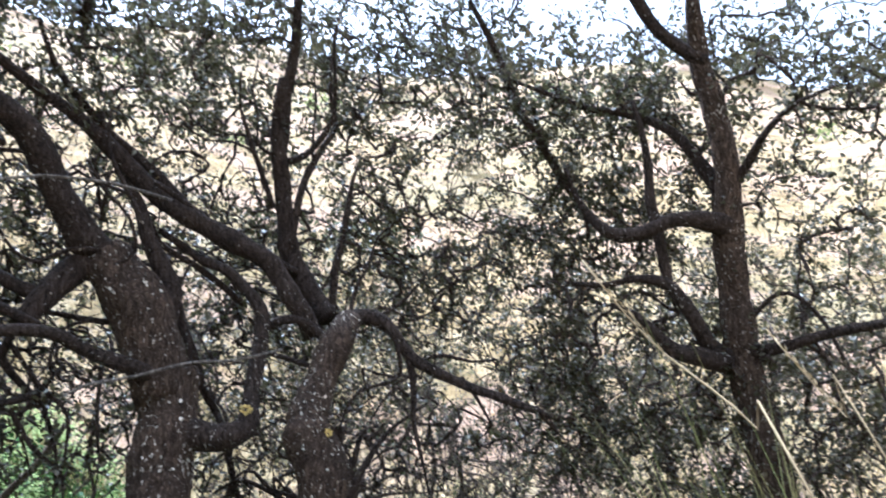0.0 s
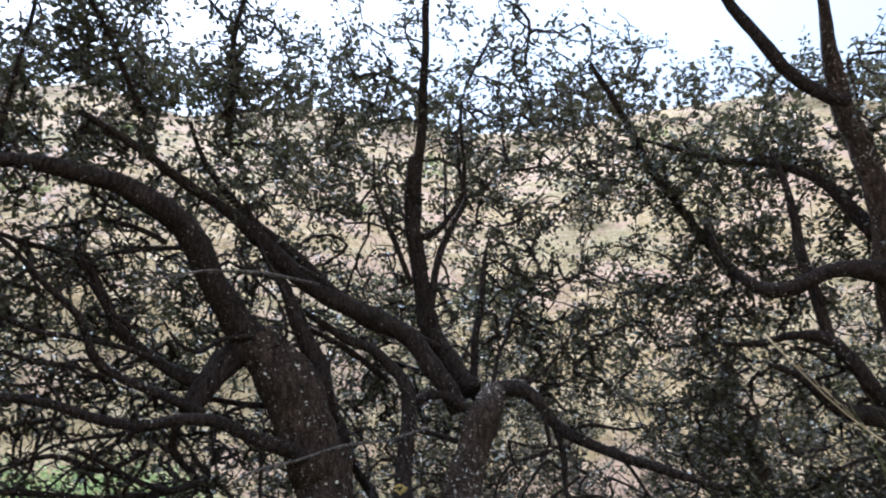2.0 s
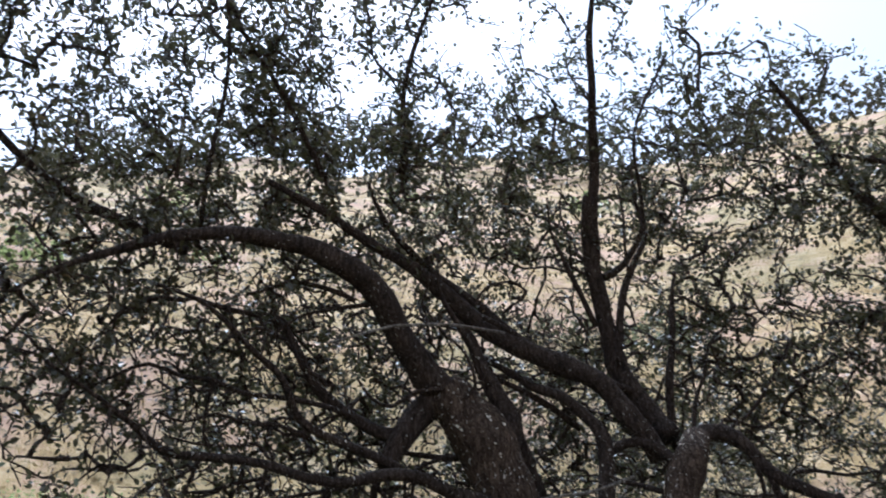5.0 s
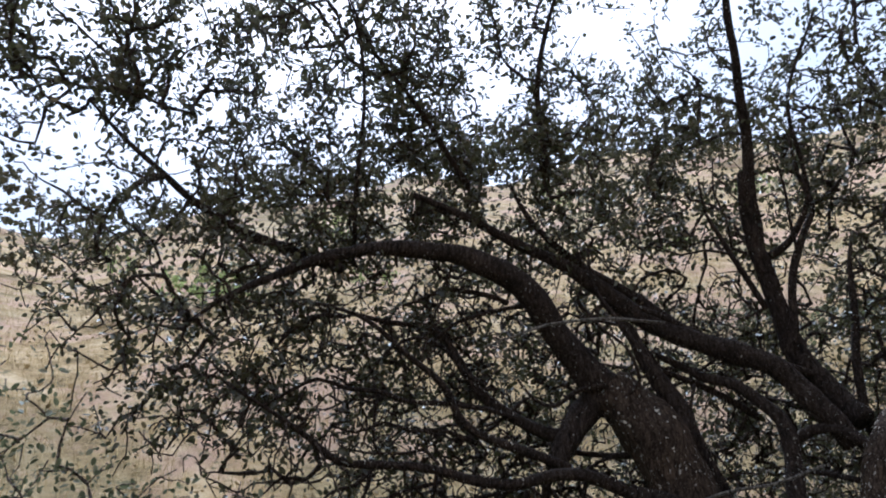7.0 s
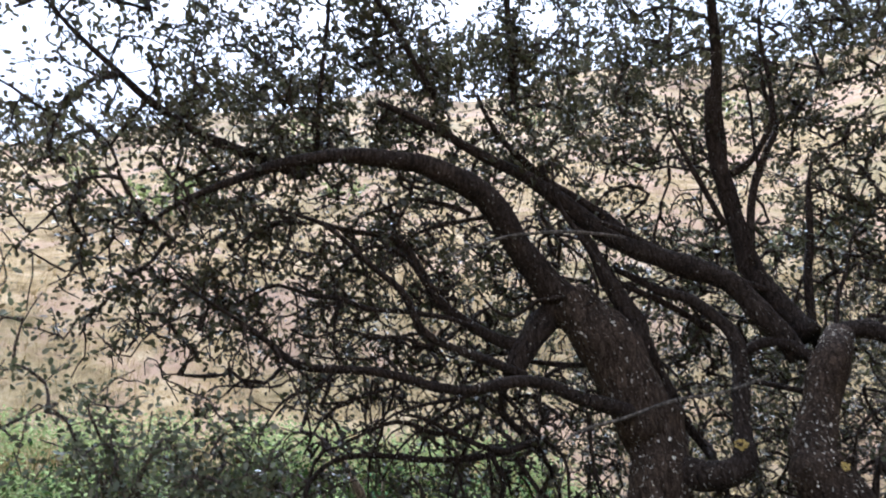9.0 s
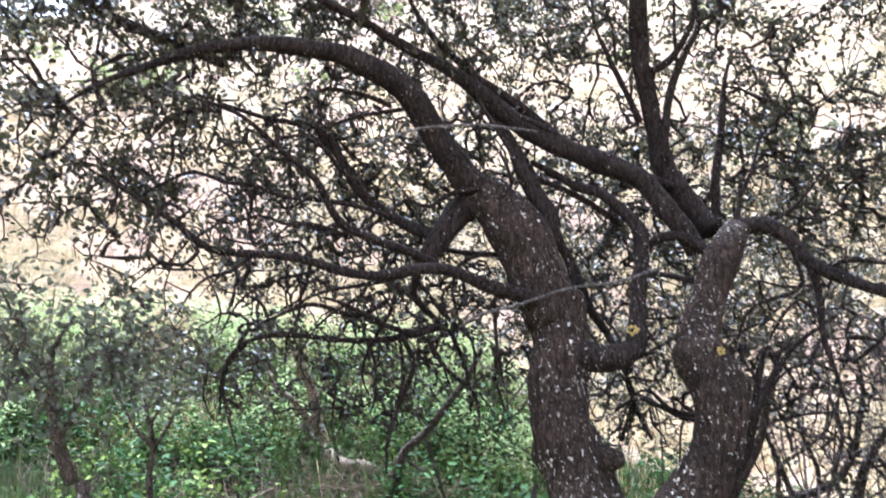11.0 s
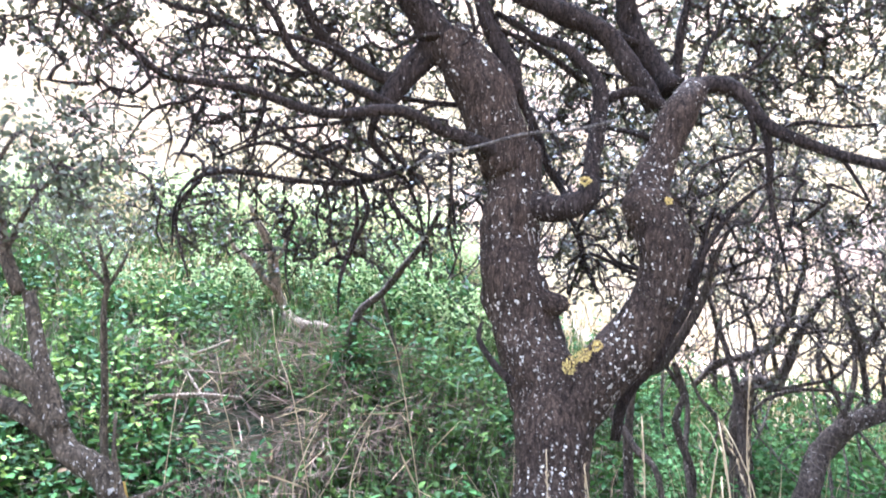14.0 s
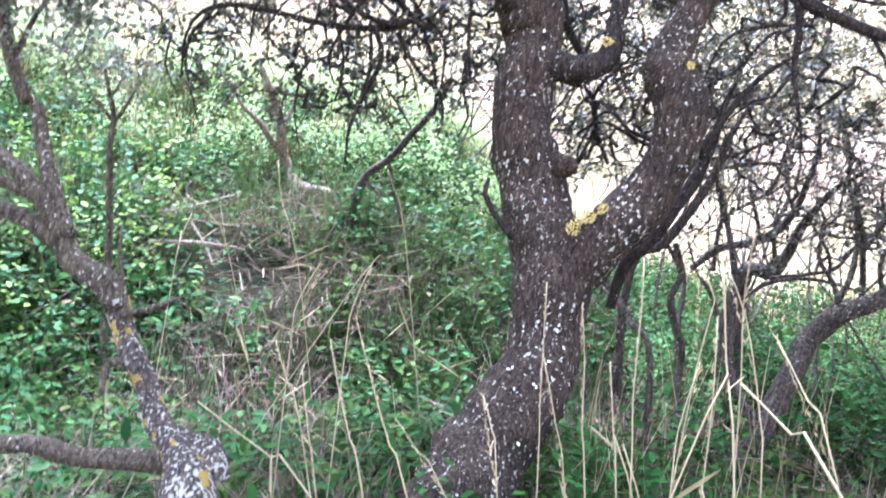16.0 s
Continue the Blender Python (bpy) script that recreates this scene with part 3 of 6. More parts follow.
limb(oak, "limb", (-1.37, 2.31, 2.14, 0.009), (-1.43, 2.24, 2.17, 0.009), (-1.53, 2.15, 2.19, 0.009), (-1.63, 2.07, 2.20, 0.008), (-1.69, 2.00, 2.23, 0.008), (-1.76, 1.93, 2.24, 0.007), (-1.83, 1.86, 2.27, 0.006), (-1.90, 1.79, 2.22, 0.005), (-1.96, 1.74, 2.17, 0.003))
limb(oak, "limb", (-1.69, 2.00, 2.23, 0.006), (-1.71, 2.00, 2.15, 0.005), (-1.72, 2.01, 2.07, 0.004), (-1.70, 2.03, 2.02, 0.003))
limb(oak, "limb", (-1.56, 2.13, 2.00, 0.006), (-1.60, 2.11, 2.05, 0.006), (-1.64, 2.08, 2.04, 0.005), (-1.76, 2.02, 2.05, 0.004), (-1.82, 1.98, 2.07, 0.003))
limb(oak, "limb", (-1.59, 2.16, 1.98, 0.006), (-1.62, 2.16, 1.88, 0.005), (-1.66, 2.14, 1.84, 0.004), (-1.72, 2.11, 1.81, 0.003))
limb(oak, "limb", (-1.65, 2.12, 1.98, 0.005), (-1.67, 2.13, 1.90, 0.004), (-1.67, 2.14, 1.84, 0.003))
limb(oak, "limb", (-1.36, 2.41, 1.95, 0.009), (-1.46, 2.33, 1.92, 0.008), (-1.54, 2.25, 1.90, 0.006), (-1.62, 2.19, 1.87, 0.005), (-1.68, 2.13, 1.81, 0.003))
limb(oak, "limb", (-1.28, 2.54, 1.78, 0.012), (-1.36, 2.47, 1.75, 0.011), (-1.43, 2.41, 1.77, 0.010), (-1.49, 2.35, 1.81, 0.009), (-1.54, 2.29, 1.85, 0.007), (-1.59, 2.24, 1.87, 0.004))
limb(oak, "limb", (-1.36, 2.47, 1.93, 0.009), (-1.33, 2.49, 1.89, 0.007), (-1.28, 2.54, 1.80, 0.007), (-1.21, 2.59, 1.72, 0.006), (-1.21, 2.61, 1.60, 0.004), (-1.23, 2.62, 1.49, 0.003))
limb(oak, "limb", (-1.42, 2.44, 1.93, 0.009), (-1.45, 2.43, 1.82, 0.007), (-1.51, 2.42, 1.73, 0.006), (-1.56, 2.41, 1.62, 0.004), (-1.54, 2.43, 1.53, 0.003))
limb(oak, "limb", (-1.16, 2.58, 2.26, 0.008), (-1.25, 2.54, 2.25, 0.008), (-1.32, 2.50, 2.20, 0.007), (-1.38, 2.46, 2.23, 0.006), (-1.42, 2.43, 2.30, 0.004))
limb(oak, "limb", (-1.18, 2.67, 2.04, 0.008), (-1.27, 2.63, 2.00, 0.007), (-1.30, 2.62, 1.89, 0.006), (-1.29, 2.65, 1.79, 0.004), (-1.32, 2.65, 1.69, 0.003))
limb(oak, "limb", (-1.47, 2.29, 2.26, 0.008), (-1.52, 2.23, 2.31, 0.008), (-1.55, 2.18, 2.38, 0.007), (-1.62, 2.11, 2.42, 0.006), (-1.70, 2.05, 2.37, 0.005), (-1.74, 2.02, 2.30, 0.003))
limb(oak, "limb", (-1.49, 2.25, 2.07, 0.008), (-1.56, 2.16, 2.11, 0.007), (-1.63, 2.08, 2.11, 0.006), (-1.67, 2.00, 2.13, 0.005), (-1.73, 1.93, 2.10, 0.004), (-1.77, 1.86, 2.12, 0.003))
limb(oak, "limb", (-1.73, 2.02, 2.00, 0.007), (-1.77, 1.98, 1.95, 0.006), (-1.81, 1.92, 1.93, 0.005), (-1.85, 1.88, 1.88, 0.004), (-1.88, 1.85, 1.80, 0.003))
limb(oak, "limb", (-1.87, 1.93, 2.02, 0.007), (-1.90, 1.89, 1.97, 0.006), (-1.93, 1.83, 1.98, 0.005), (-1.96, 1.78, 1.93, 0.003))
limb(oak, "limb", (-1.44, 2.31, 1.95, 0.007), (-1.48, 2.30, 1.88, 0.006), (-1.55, 2.26, 1.83, 0.005), (-1.62, 2.23, 1.77, 0.004), (-1.69, 2.21, 1.66, 0.003))
limb(oak, "limb", (-1.60, 2.21, 1.96, 0.006), (-1.73, 2.10, 1.92, 0.005), (-1.80, 2.04, 1.85, 0.004), (-1.83, 2.00, 1.75, 0.003))
limb(oak, "limb", (-1.01, 2.66, 2.27, 0.009), (-1.05, 2.64, 2.39, 0.009), (-1.11, 2.60, 2.51, 0.008), (-1.16, 2.57, 2.63, 0.006), (-1.16, 2.56, 2.76, 0.004))
limb(oak, "limb", (-1.13, 2.61, 2.21, 0.008), (-1.06, 2.64, 2.27, 0.007), (-1.08, 2.60, 2.39, 0.006), (-1.14, 2.56, 2.45, 0.005), (-1.20, 2.51, 2.56, 0.004))
limb(oak, "limb", (-0.91, 2.74, 1.80, 0.009), (-0.89, 2.78, 1.92, 0.009), (-0.92, 2.78, 2.05, 0.009), (-0.95, 2.79, 2.16, 0.007), (-0.93, 2.83, 2.27, 0.005))
limb(oak, "limb", (-0.77, 3.00, 2.15, 0.014), (-0.84, 2.96, 2.21, 0.013), (-0.93, 2.91, 2.28, 0.011), (-1.03, 2.86, 2.33, 0.009), (-1.11, 2.82, 2.38, 0.007))
limb(oak, "limb", (-0.57, 3.03, 2.28, 0.016), (-0.68, 2.96, 2.33, 0.015), (-0.81, 2.89, 2.37, 0.015), (-0.91, 2.83, 2.46, 0.014), (-1.01, 2.77, 2.53, 0.013), (-1.13, 2.70, 2.59, 0.011), (-1.24, 2.63, 2.69, 0.009), (-1.33, 2.57, 2.82, 0.006))
limb(oak, "limb", (-0.44, 3.14, 2.07, 0.018), (-0.45, 3.13, 2.17, 0.017), (-0.43, 3.12, 2.34, 0.016), (-0.40, 3.12, 2.52, 0.013), (-0.38, 3.12, 2.67, 0.009), (-0.34, 3.13, 2.80, 0.005))
limb(oak, "limb", (-0.61, 3.05, 2.38, 0.017), (-0.59, 3.05, 2.51, 0.016), (-0.56, 3.05, 2.68, 0.015), (-0.50, 3.06, 2.81, 0.014), (-0.45, 3.09, 2.92, 0.011), (-0.47, 3.06, 3.05, 0.009), (-0.47, 3.04, 3.21, 0.005))
limb(oak, "limb", (-0.53, 3.03, 2.74, 0.008), (-0.53, 3.01, 2.86, 0.006), (-0.52, 2.99, 2.99, 0.005), (-0.53, 2.96, 3.12, 0.003))
limb(oak, "limb", (-0.67, 2.99, 2.54, 0.012), (-0.71, 2.95, 2.65, 0.011), (-0.74, 2.91, 2.74, 0.010), (-0.76, 2.89, 2.81, 0.009), (-0.79, 2.86, 2.90, 0.006), (-0.79, 2.83, 3.04, 0.004))
limb(oak, "limb", (-0.74, 2.91, 2.74, 0.006), (-0.82, 2.86, 2.76, 0.005), (-0.90, 2.82, 2.75, 0.004), (-0.97, 2.77, 2.79, 0.003))
limb(oak, "limb", (-0.73, 2.91, 2.76, 0.005), (-0.73, 2.89, 2.89, 0.005), (-0.75, 2.87, 2.98, 0.004), (-0.73, 2.85, 3.10, 0.003))
limb(oak, "limb", (-0.45, 3.10, 2.93, 0.009), (-0.38, 3.14, 2.98, 0.008), (-0.30, 3.16, 3.07, 0.005), (-0.25, 3.17, 3.20, 0.003))
limb(oak, "limb", (-0.38, 3.11, 2.08, 0.009), (-0.35, 3.12, 2.23, 0.009), (-0.31, 3.15, 2.33, 0.007), (-0.27, 3.17, 2.46, 0.005), (-0.19, 3.23, 2.55, 0.004), (-0.09, 3.29, 2.66, 0.003))
limb(oak, "limb", (-0.27, 3.05, 2.10, 0.008), (-0.18, 3.09, 2.16, 0.007), (-0.11, 3.12, 2.24, 0.006), (-0.04, 3.14, 2.34, 0.004), (0.02, 3.16, 2.43, 0.003))
limb(oak, "limb", (-0.18, 3.00, 2.01, 0.009), (-0.16, 3.03, 1.89, 0.008), (-0.21, 3.01, 1.85, 0.008), (-0.28, 2.98, 1.83, 0.007), (-0.34, 2.95, 1.78, 0.005), (-0.38, 2.95, 1.67, 0.003))
limb(oak, "limb", (-0.13, 3.01, 1.80, 0.007), (-0.17, 2.98, 1.83, 0.006), (-0.22, 2.96, 1.78, 0.005), (-0.27, 2.95, 1.70, 0.003))
limb(oak, "limb", (-0.07, 3.07, 1.95, 0.009), (0.01, 3.08, 1.96, 0.008), (0.11, 3.10, 1.94, 0.006), (0.21, 3.12, 1.95, 0.004))
limb(oak, "limb", (0.07, 3.11, 1.88, 0.009), (0.13, 3.10, 1.80, 0.007), (0.19, 3.09, 1.69, 0.005))
limb(oak, "limb", (-0.12, 3.03, 1.70, 0.007), (-0.16, 3.02, 1.62, 0.006), (-0.22, 3.00, 1.60, 0.005), (-0.29, 2.97, 1.53, 0.003))
limb(oak, "limb", (-0.52, 2.97, 1.44, 0.008), (-0.62, 2.94, 1.47, 0.007), (-0.68, 2.95, 1.53, 0.006), (-0.75, 2.96, 1.51, 0.004), (-0.81, 2.98, 1.39, 0.003))
limb(oak, "limb", (-1.90, 2.19, 1.72, 0.008), (-1.95, 2.16, 1.66, 0.007), (-1.97, 2.15, 1.57, 0.006), (-1.95, 2.16, 1.47, 0.005), (-1.92, 2.17, 1.37, 0.003))
limb(oak, "limb", (-1.40, 2.43, 1.74, 0.009), (-1.38, 2.47, 1.63, 0.009), (-1.44, 2.47, 1.50, 0.008), (-1.49, 2.47, 1.39, 0.006), (-1.51, 2.49, 1.26, 0.004))
limb(oak, "limb", (-1.55, 2.41, 1.76, 0.006), (-1.52, 2.43, 1.66, 0.005), (-1.51, 2.43, 1.55, 0.004), (-1.53, 2.42, 1.47, 0.003))
limb(oak, "limb", (-1.69, 2.24, 1.92, 0.007), (-1.70, 2.23, 1.81, 0.006), (-1.73, 2.21, 1.74, 0.005), (-1.74, 2.21, 1.62, 0.003))
limb(oak, "limb", (-1.35, 2.51, 1.73, 0.009), (-1.30, 2.57, 1.62, 0.008), (-1.23, 2.64, 1.53, 0.007), (-1.23, 2.68, 1.43, 0.004))
limb(oak, "limb", (-1.17, 2.71, 1.70, 0.008), (-1.18, 2.71, 1.57, 0.006), (-1.15, 2.72, 1.47, 0.005), (-1.18, 2.71, 1.39, 0.003))
limb(oak, "limb", (-1.64, 2.37, 1.57, 0.005), (-1.65, 2.36, 1.43, 0.004), (-1.63, 2.37, 1.31, 0.003))
limb(oak, "limb", (-2.02, 2.13, 1.63, 0.005), (-2.03, 2.12, 1.54, 0.004), (-2.00, 2.14, 1.46, 0.003))
limb(oak, "knot", (-0.42, 2.74, 1.58, 0.084), (-0.45, 2.73, 1.64, 0.083), (-0.47, 2.71, 1.68, 0.069), (-0.48, 2.71, 1.71, 0.031))
limb(oak, "limb", (-0.60, 2.91, 0.83, 0.018), (-0.57, 2.95, 0.99, 0.022), (-0.49, 3.00, 1.11, 0.025), (-0.42, 3.08, 1.26, 0.024), (-0.37, 3.16, 1.42, 0.020), (-0.35, 3.18, 1.54, 0.013), (-0.32, 3.21, 1.68, 0.008))
twigdead = []
limb(twigdead, "upper", (-1.37, 2.12, 2.34, 0.004), (-1.23, 2.23, 2.40, 0.005), (-1.18, 2.29, 2.42, 0.005), (-1.06, 2.42, 2.44, 0.006), (-0.92, 2.56, 2.43, 0.005))
limb(twigdead, "lower", (-1.07, 2.24, 1.75, 0.003), (-1.02, 2.29, 1.79, 0.005), (-0.92, 2.37, 1.82, 0.005), (-0.79, 2.47, 1.87, 0.005), (-0.67, 2.57, 1.89, 0.005), (-0.55, 2.70, 1.94, 0.005))
right = []
limb(right, "trunk", (1.19, 3.02, -0.00, 0.112), (1.27, 3.01, 0.41, 0.105), (1.22, 3.00, 0.83, 0.098), (1.24, 2.98, 1.25, 0.075), (1.18, 2.97, 1.60, 0.070), (1.13, 2.98, 1.89, 0.063), (1.11, 2.96, 2.10, 0.059), (1.10, 2.93, 2.29, 0.058), (1.09, 2.89, 2.45, 0.056), (1.08, 2.84, 2.62, 0.048), (1.03, 2.79, 2.85, 0.044), (0.98, 2.75, 3.04, 0.042), (0.94, 2.67, 3.21, 0.027), (0.91, 2.56, 3.40, 0.018), (0.85, 2.45, 3.58, 0.011))
limb(right, "limb", (1.00, 2.73, 3.03, 0.029), (0.87, 2.73, 3.12, 0.026), (0.74, 2.69, 3.26, 0.024), (0.62, 2.63, 3.42, 0.020), (0.54, 2.54, 3.58, 0.013))
limb(right, "limb", (1.11, 2.85, 2.58, 0.020), (1.14, 2.75, 2.65, 0.017), (1.16, 2.66, 2.71, 0.013), (1.24, 2.59, 2.79, 0.009), (1.36, 2.51, 2.83, 0.006))
limb(right, "limb", (1.08, 2.88, 2.44, 0.044), (0.97, 2.83, 2.44, 0.036), (0.86, 2.81, 2.43, 0.028), (0.76, 2.82, 2.39, 0.029), (0.67, 2.85, 2.38, 0.026), (0.59, 2.88, 2.43, 0.020), (0.52, 2.91, 2.54, 0.012), (0.47, 2.88, 2.66, 0.008))
limb(right, "limb", (1.09, 2.97, 1.93, 0.034), (0.97, 2.92, 2.00, 0.033), (0.90, 2.87, 2.11, 0.027), (0.83, 2.88, 2.20, 0.023), (0.73, 2.90, 2.23, 0.015), (0.61, 2.93, 2.21, 0.011), (0.49, 2.95, 2.22, 0.008))
limb(right, "limb", (0.85, 2.93, 2.20, 0.022), (0.83, 2.94, 2.38, 0.022), (0.81, 2.95, 2.56, 0.020), (0.80, 2.93, 2.77, 0.014), (0.76, 2.92, 2.96, 0.010))
limb(right, "limb", (1.06, 2.95, 1.92, 0.039), (0.95, 2.91, 1.94, 0.034), (0.83, 2.86, 1.96, 0.029), (0.71, 2.83, 2.07, 0.015), (0.60, 2.79, 2.11, 0.008))
limb(right, "limb", (1.13, 2.95, 1.96, 0.026), (1.24, 2.82, 1.97, 0.021), (1.35, 2.71, 2.00, 0.020), (1.46, 2.59, 2.01, 0.017), (1.59, 2.45, 2.05, 0.013))
limb(right, "limb", (1.11, 2.92, 2.51, 0.028), (1.04, 2.95, 2.66, 0.027), (0.95, 2.98, 2.83, 0.021), (0.79, 3.03, 2.94, 0.017), (0.60, 3.05, 2.99, 0.015), (0.44, 3.05, 3.05, 0.010), (0.28, 3.04, 3.11, 0.007))
limb(right, "limb", (0.65, 3.31, 2.55, 0.018), (0.43, 3.23, 2.89, 0.018), (0.31, 3.16, 3.09, 0.018), (0.21, 3.07, 3.29, 0.015), (0.11, 2.98, 3.45, 0.011))
limb(right, "limb", (1.10, 2.98, 2.01, 0.011), (1.25, 2.89, 2.17, 0.009), (1.37, 2.85, 2.08, 0.008), (1.45, 2.84, 1.89, 0.006))
fgbranch = []
limb(fgbranch, "crusted_stem", (-1.09, 1.41, -0.02, 0.070), (-1.06, 1.35, 0.43, 0.059), (-1.11, 1.40, 0.52, 0.061), (-1.18, 1.45, 0.57, 0.053), (-1.29, 1.46, 0.61, 0.031), (-1.34, 1.47, 0.68, 0.029), (-1.40, 1.48, 0.75, 0.028), (-1.48, 1.50, 0.83, 0.031), (-1.50, 1.50, 0.88, 0.033))
limb(fgbranch, "stem", (-1.49, 1.50, 0.85, 0.031), (-1.53, 1.49, 0.92, 0.033), (-1.61, 1.46, 0.96, 0.031), (-1.65, 1.44, 1.05, 0.029), (-1.71, 1.42, 1.14, 0.023), (-1.77, 1.40, 1.19, 0.020), (-1.87, 1.36, 1.24, 0.017))
limb(fgbranch, "crusted_knot", (-1.16, 1.46, 0.58, 0.033), (-1.11, 1.46, 0.59, 0.030), (-1.07, 1.45, 0.56, 0.023), (-1.05, 1.45, 0.54, 0.012))
limb(fgbranch, "limb", (-1.63, 1.21, 0.53, 0.022), (-1.52, 1.29, 0.55, 0.023), (-1.41, 1.34, 0.54, 0.025), (-1.29, 1.40, 0.54, 0.026), (-1.19, 1.45, 0.54, 0.028))
limb(fgbranch, "limb", (-1.40, 1.48, 0.74, 0.014), (-1.42, 1.43, 0.74, 0.012), (-1.42, 1.41, 0.71, 0.009), (-1.41, 1.40, 0.67, 0.007))
limb(fgbranch, "limb", (-1.63, 1.45, 0.99, 0.025), (-1.70, 1.41, 1.05, 0.024), (-1.79, 1.38, 1.08, 0.022), (-1.83, 1.32, 1.09, 0.020))
limb(fgbranch, "limb", (-1.47, 1.49, 0.84, 0.011), (-1.39, 1.51, 0.87, 0.008), (-1.34, 1.57, 0.90, 0.006))
limb(fgbranch, "limb", (-1.61, 1.44, 1.02, 0.024), (-1.67, 1.45, 1.12, 0.022), (-1.73, 1.46, 1.23, 0.020), (-1.79, 1.47, 1.35, 0.017))
limb(fgbranch, "limb", (-1.80, 1.45, 1.35, 0.018), (-1.86, 1.44, 1.47, 0.017), (-1.89, 1.44, 1.58, 0.013), (-1.90, 1.45, 1.70, 0.007), (-1.87, 1.49, 1.79, 0.005))
limb(fgbranch, "limb", (-1.88, 1.44, 1.53, 0.008), (-1.92, 1.38, 1.64, 0.007), (-1.95, 1.34, 1.74, 0.004))
limb(fgbranch, "limb", (-1.85, 1.45, 1.47, 0.008), (-1.80, 1.50, 1.62, 0.006), (-1.73, 1.57, 1.71, 0.004))
limb(fgbranch, "limb", (-1.89, 1.44, 1.62, 0.007), (-1.92, 1.39, 1.71, 0.005), (-1.95, 1.32, 1.86, 0.003))
limb(fgbranch, "limb", (-1.39, 1.46, 0.84, 0.009), (-1.43, 1.46, 0.94, 0.007), (-1.44, 1.46, 0.99, 0.005), (-1.46, 1.48, 1.07, 0.004))
limb(fgbranch, "limb", (-1.66, 1.44, 1.08, 0.018), (-1.72, 1.42, 1.12, 0.018), (-1.78, 1.37, 1.15, 0.016))
rshrub = []
limb(rshrub, "stem", (-0.16, 3.08, 0.14, 0.046), (-0.09, 3.27, 0.34, 0.046), (-0.02, 3.43, 0.56, 0.045), (0.04, 3.57, 0.73, 0.044), (0.14, 3.59, 0.85, 0.039), (0.28, 3.60, 0.94, 0.036), (0.47, 3.59, 1.09, 0.029))
limb(rshrub, "limb", (-0.28, 4.01, 0.10, 0.059), (-0.29, 3.97, 0.87, 0.043), (-0.15, 3.99, 0.94, 0.028), (-0.06, 4.01, 1.16, 0.020), (0.03, 4.02, 1.32, 0.014), (0.17, 4.01, 1.44, 0.008))
limb(rshrub, "limb", (-0.03, 3.32, 0.00, 0.030), (-0.08, 3.28, 0.38, 0.017), (-0.22, 3.38, 0.60, 0.016), (-0.24, 3.47, 0.84, 0.016), (-0.31, 3.58, 1.10, 0.013), (-0.38, 3.58, 1.30, 0.009))
limb(rshrub, "limb", (0.04, 3.57, 0.73, 0.016), (0.15, 3.65, 0.97, 0.012), (0.16, 3.71, 1.15, 0.011), (0.12, 3.72, 1.35, 0.007))
limb(rshrub, "limb", (-0.40, 3.40, 0.01, 0.021), (-0.39, 3.36, 0.40, 0.012), (-0.46, 3.51, 0.65, 0.012), (-0.48, 3.64, 0.87, 0.011), (-0.54, 3.65, 1.04, 0.015))
limb(rshrub, "limb", (-0.46, 3.12, -0.01, 0.021), (-0.47, 3.08, 0.63, 0.012), (-0.60, 3.19, 0.76, 0.016), (-0.75, 3.28, 0.91, 0.018))
limb(rshrub, "limb", (-0.63, 3.55, 0.06, 0.025), (-0.70, 3.53, 0.49, 0.023), (-0.68, 3.51, 0.93, 0.015), (-0.55, 3.49, 1.05, 0.022), (-0.41, 3.48, 1.30, 0.018), (-0.35, 3.48, 1.49, 0.012), (-0.28, 3.48, 1.65, 0.007))
limb(rshrub, "limb", (-0.49, 3.83, 0.92, 0.013), (-0.40, 3.86, 1.02, 0.018), (-0.28, 3.90, 1.06, 0.018), (-0.17, 3.94, 1.12, 0.018), (-0.10, 3.96, 1.22, 0.016), (-0.07, 3.96, 1.34, 0.014), (-0.04, 3.96, 1.50, 0.010), (-0.06, 3.94, 1.68, 0.006))
limb(rshrub, "limb", (-0.24, 3.73, 0.83, 0.009), (-0.17, 3.76, 0.90, 0.009), (-0.06, 3.82, 0.94, 0.009), (0.07, 3.88, 0.94, 0.007), (0.21, 3.95, 0.91, 0.005))
limb(rshrub, "limb", (-0.18, 3.87, 0.92, 0.010), (-0.03, 3.95, 0.95, 0.009), (0.09, 4.00, 0.99, 0.009), (0.15, 4.04, 1.08, 0.008), (0.22, 4.07, 1.16, 0.006), (0.28, 4.10, 1.31, 0.004))
limb(rshrub, "limb", (0.21, 3.73, 0.88, 0.014), (0.19, 3.77, 1.08, 0.013), (0.16, 3.79, 1.22, 0.012), (0.10, 3.81, 1.36, 0.010), (0.08, 3.85, 1.52, 0.007), (0.02, 3.86, 1.67, 0.005))
limb(rshrub, "limb", (0.19, 3.72, 1.10, 0.010), (0.25, 3.75, 1.23, 0.009), (0.29, 3.77, 1.32, 0.008), (0.33, 3.79, 1.41, 0.006), (0.36, 3.81, 1.55, 0.003))
limb(rshrub, "limb", (-0.40, 3.87, 0.92, 0.012), (-0.40, 3.87, 1.05, 0.010), (-0.39, 3.88, 1.18, 0.010), (-0.42, 3.86, 1.28, 0.009), (-0.44, 3.86, 1.40, 0.006), (-0.42, 3.87, 1.54, 0.004))
limb(rshrub, "limb", (-0.39, 3.88, 1.17, 0.009), (-0.29, 3.93, 1.24, 0.008), (-0.20, 3.97, 1.32, 0.008), (-0.18, 3.98, 1.45, 0.005))
limb(rshrub, "limb", (-0.42, 3.53, 1.41, 0.008), (-0.33, 3.58, 1.44, 0.008), (-0.24, 3.62, 1.49, 0.007), (-0.15, 3.67, 1.54, 0.005))
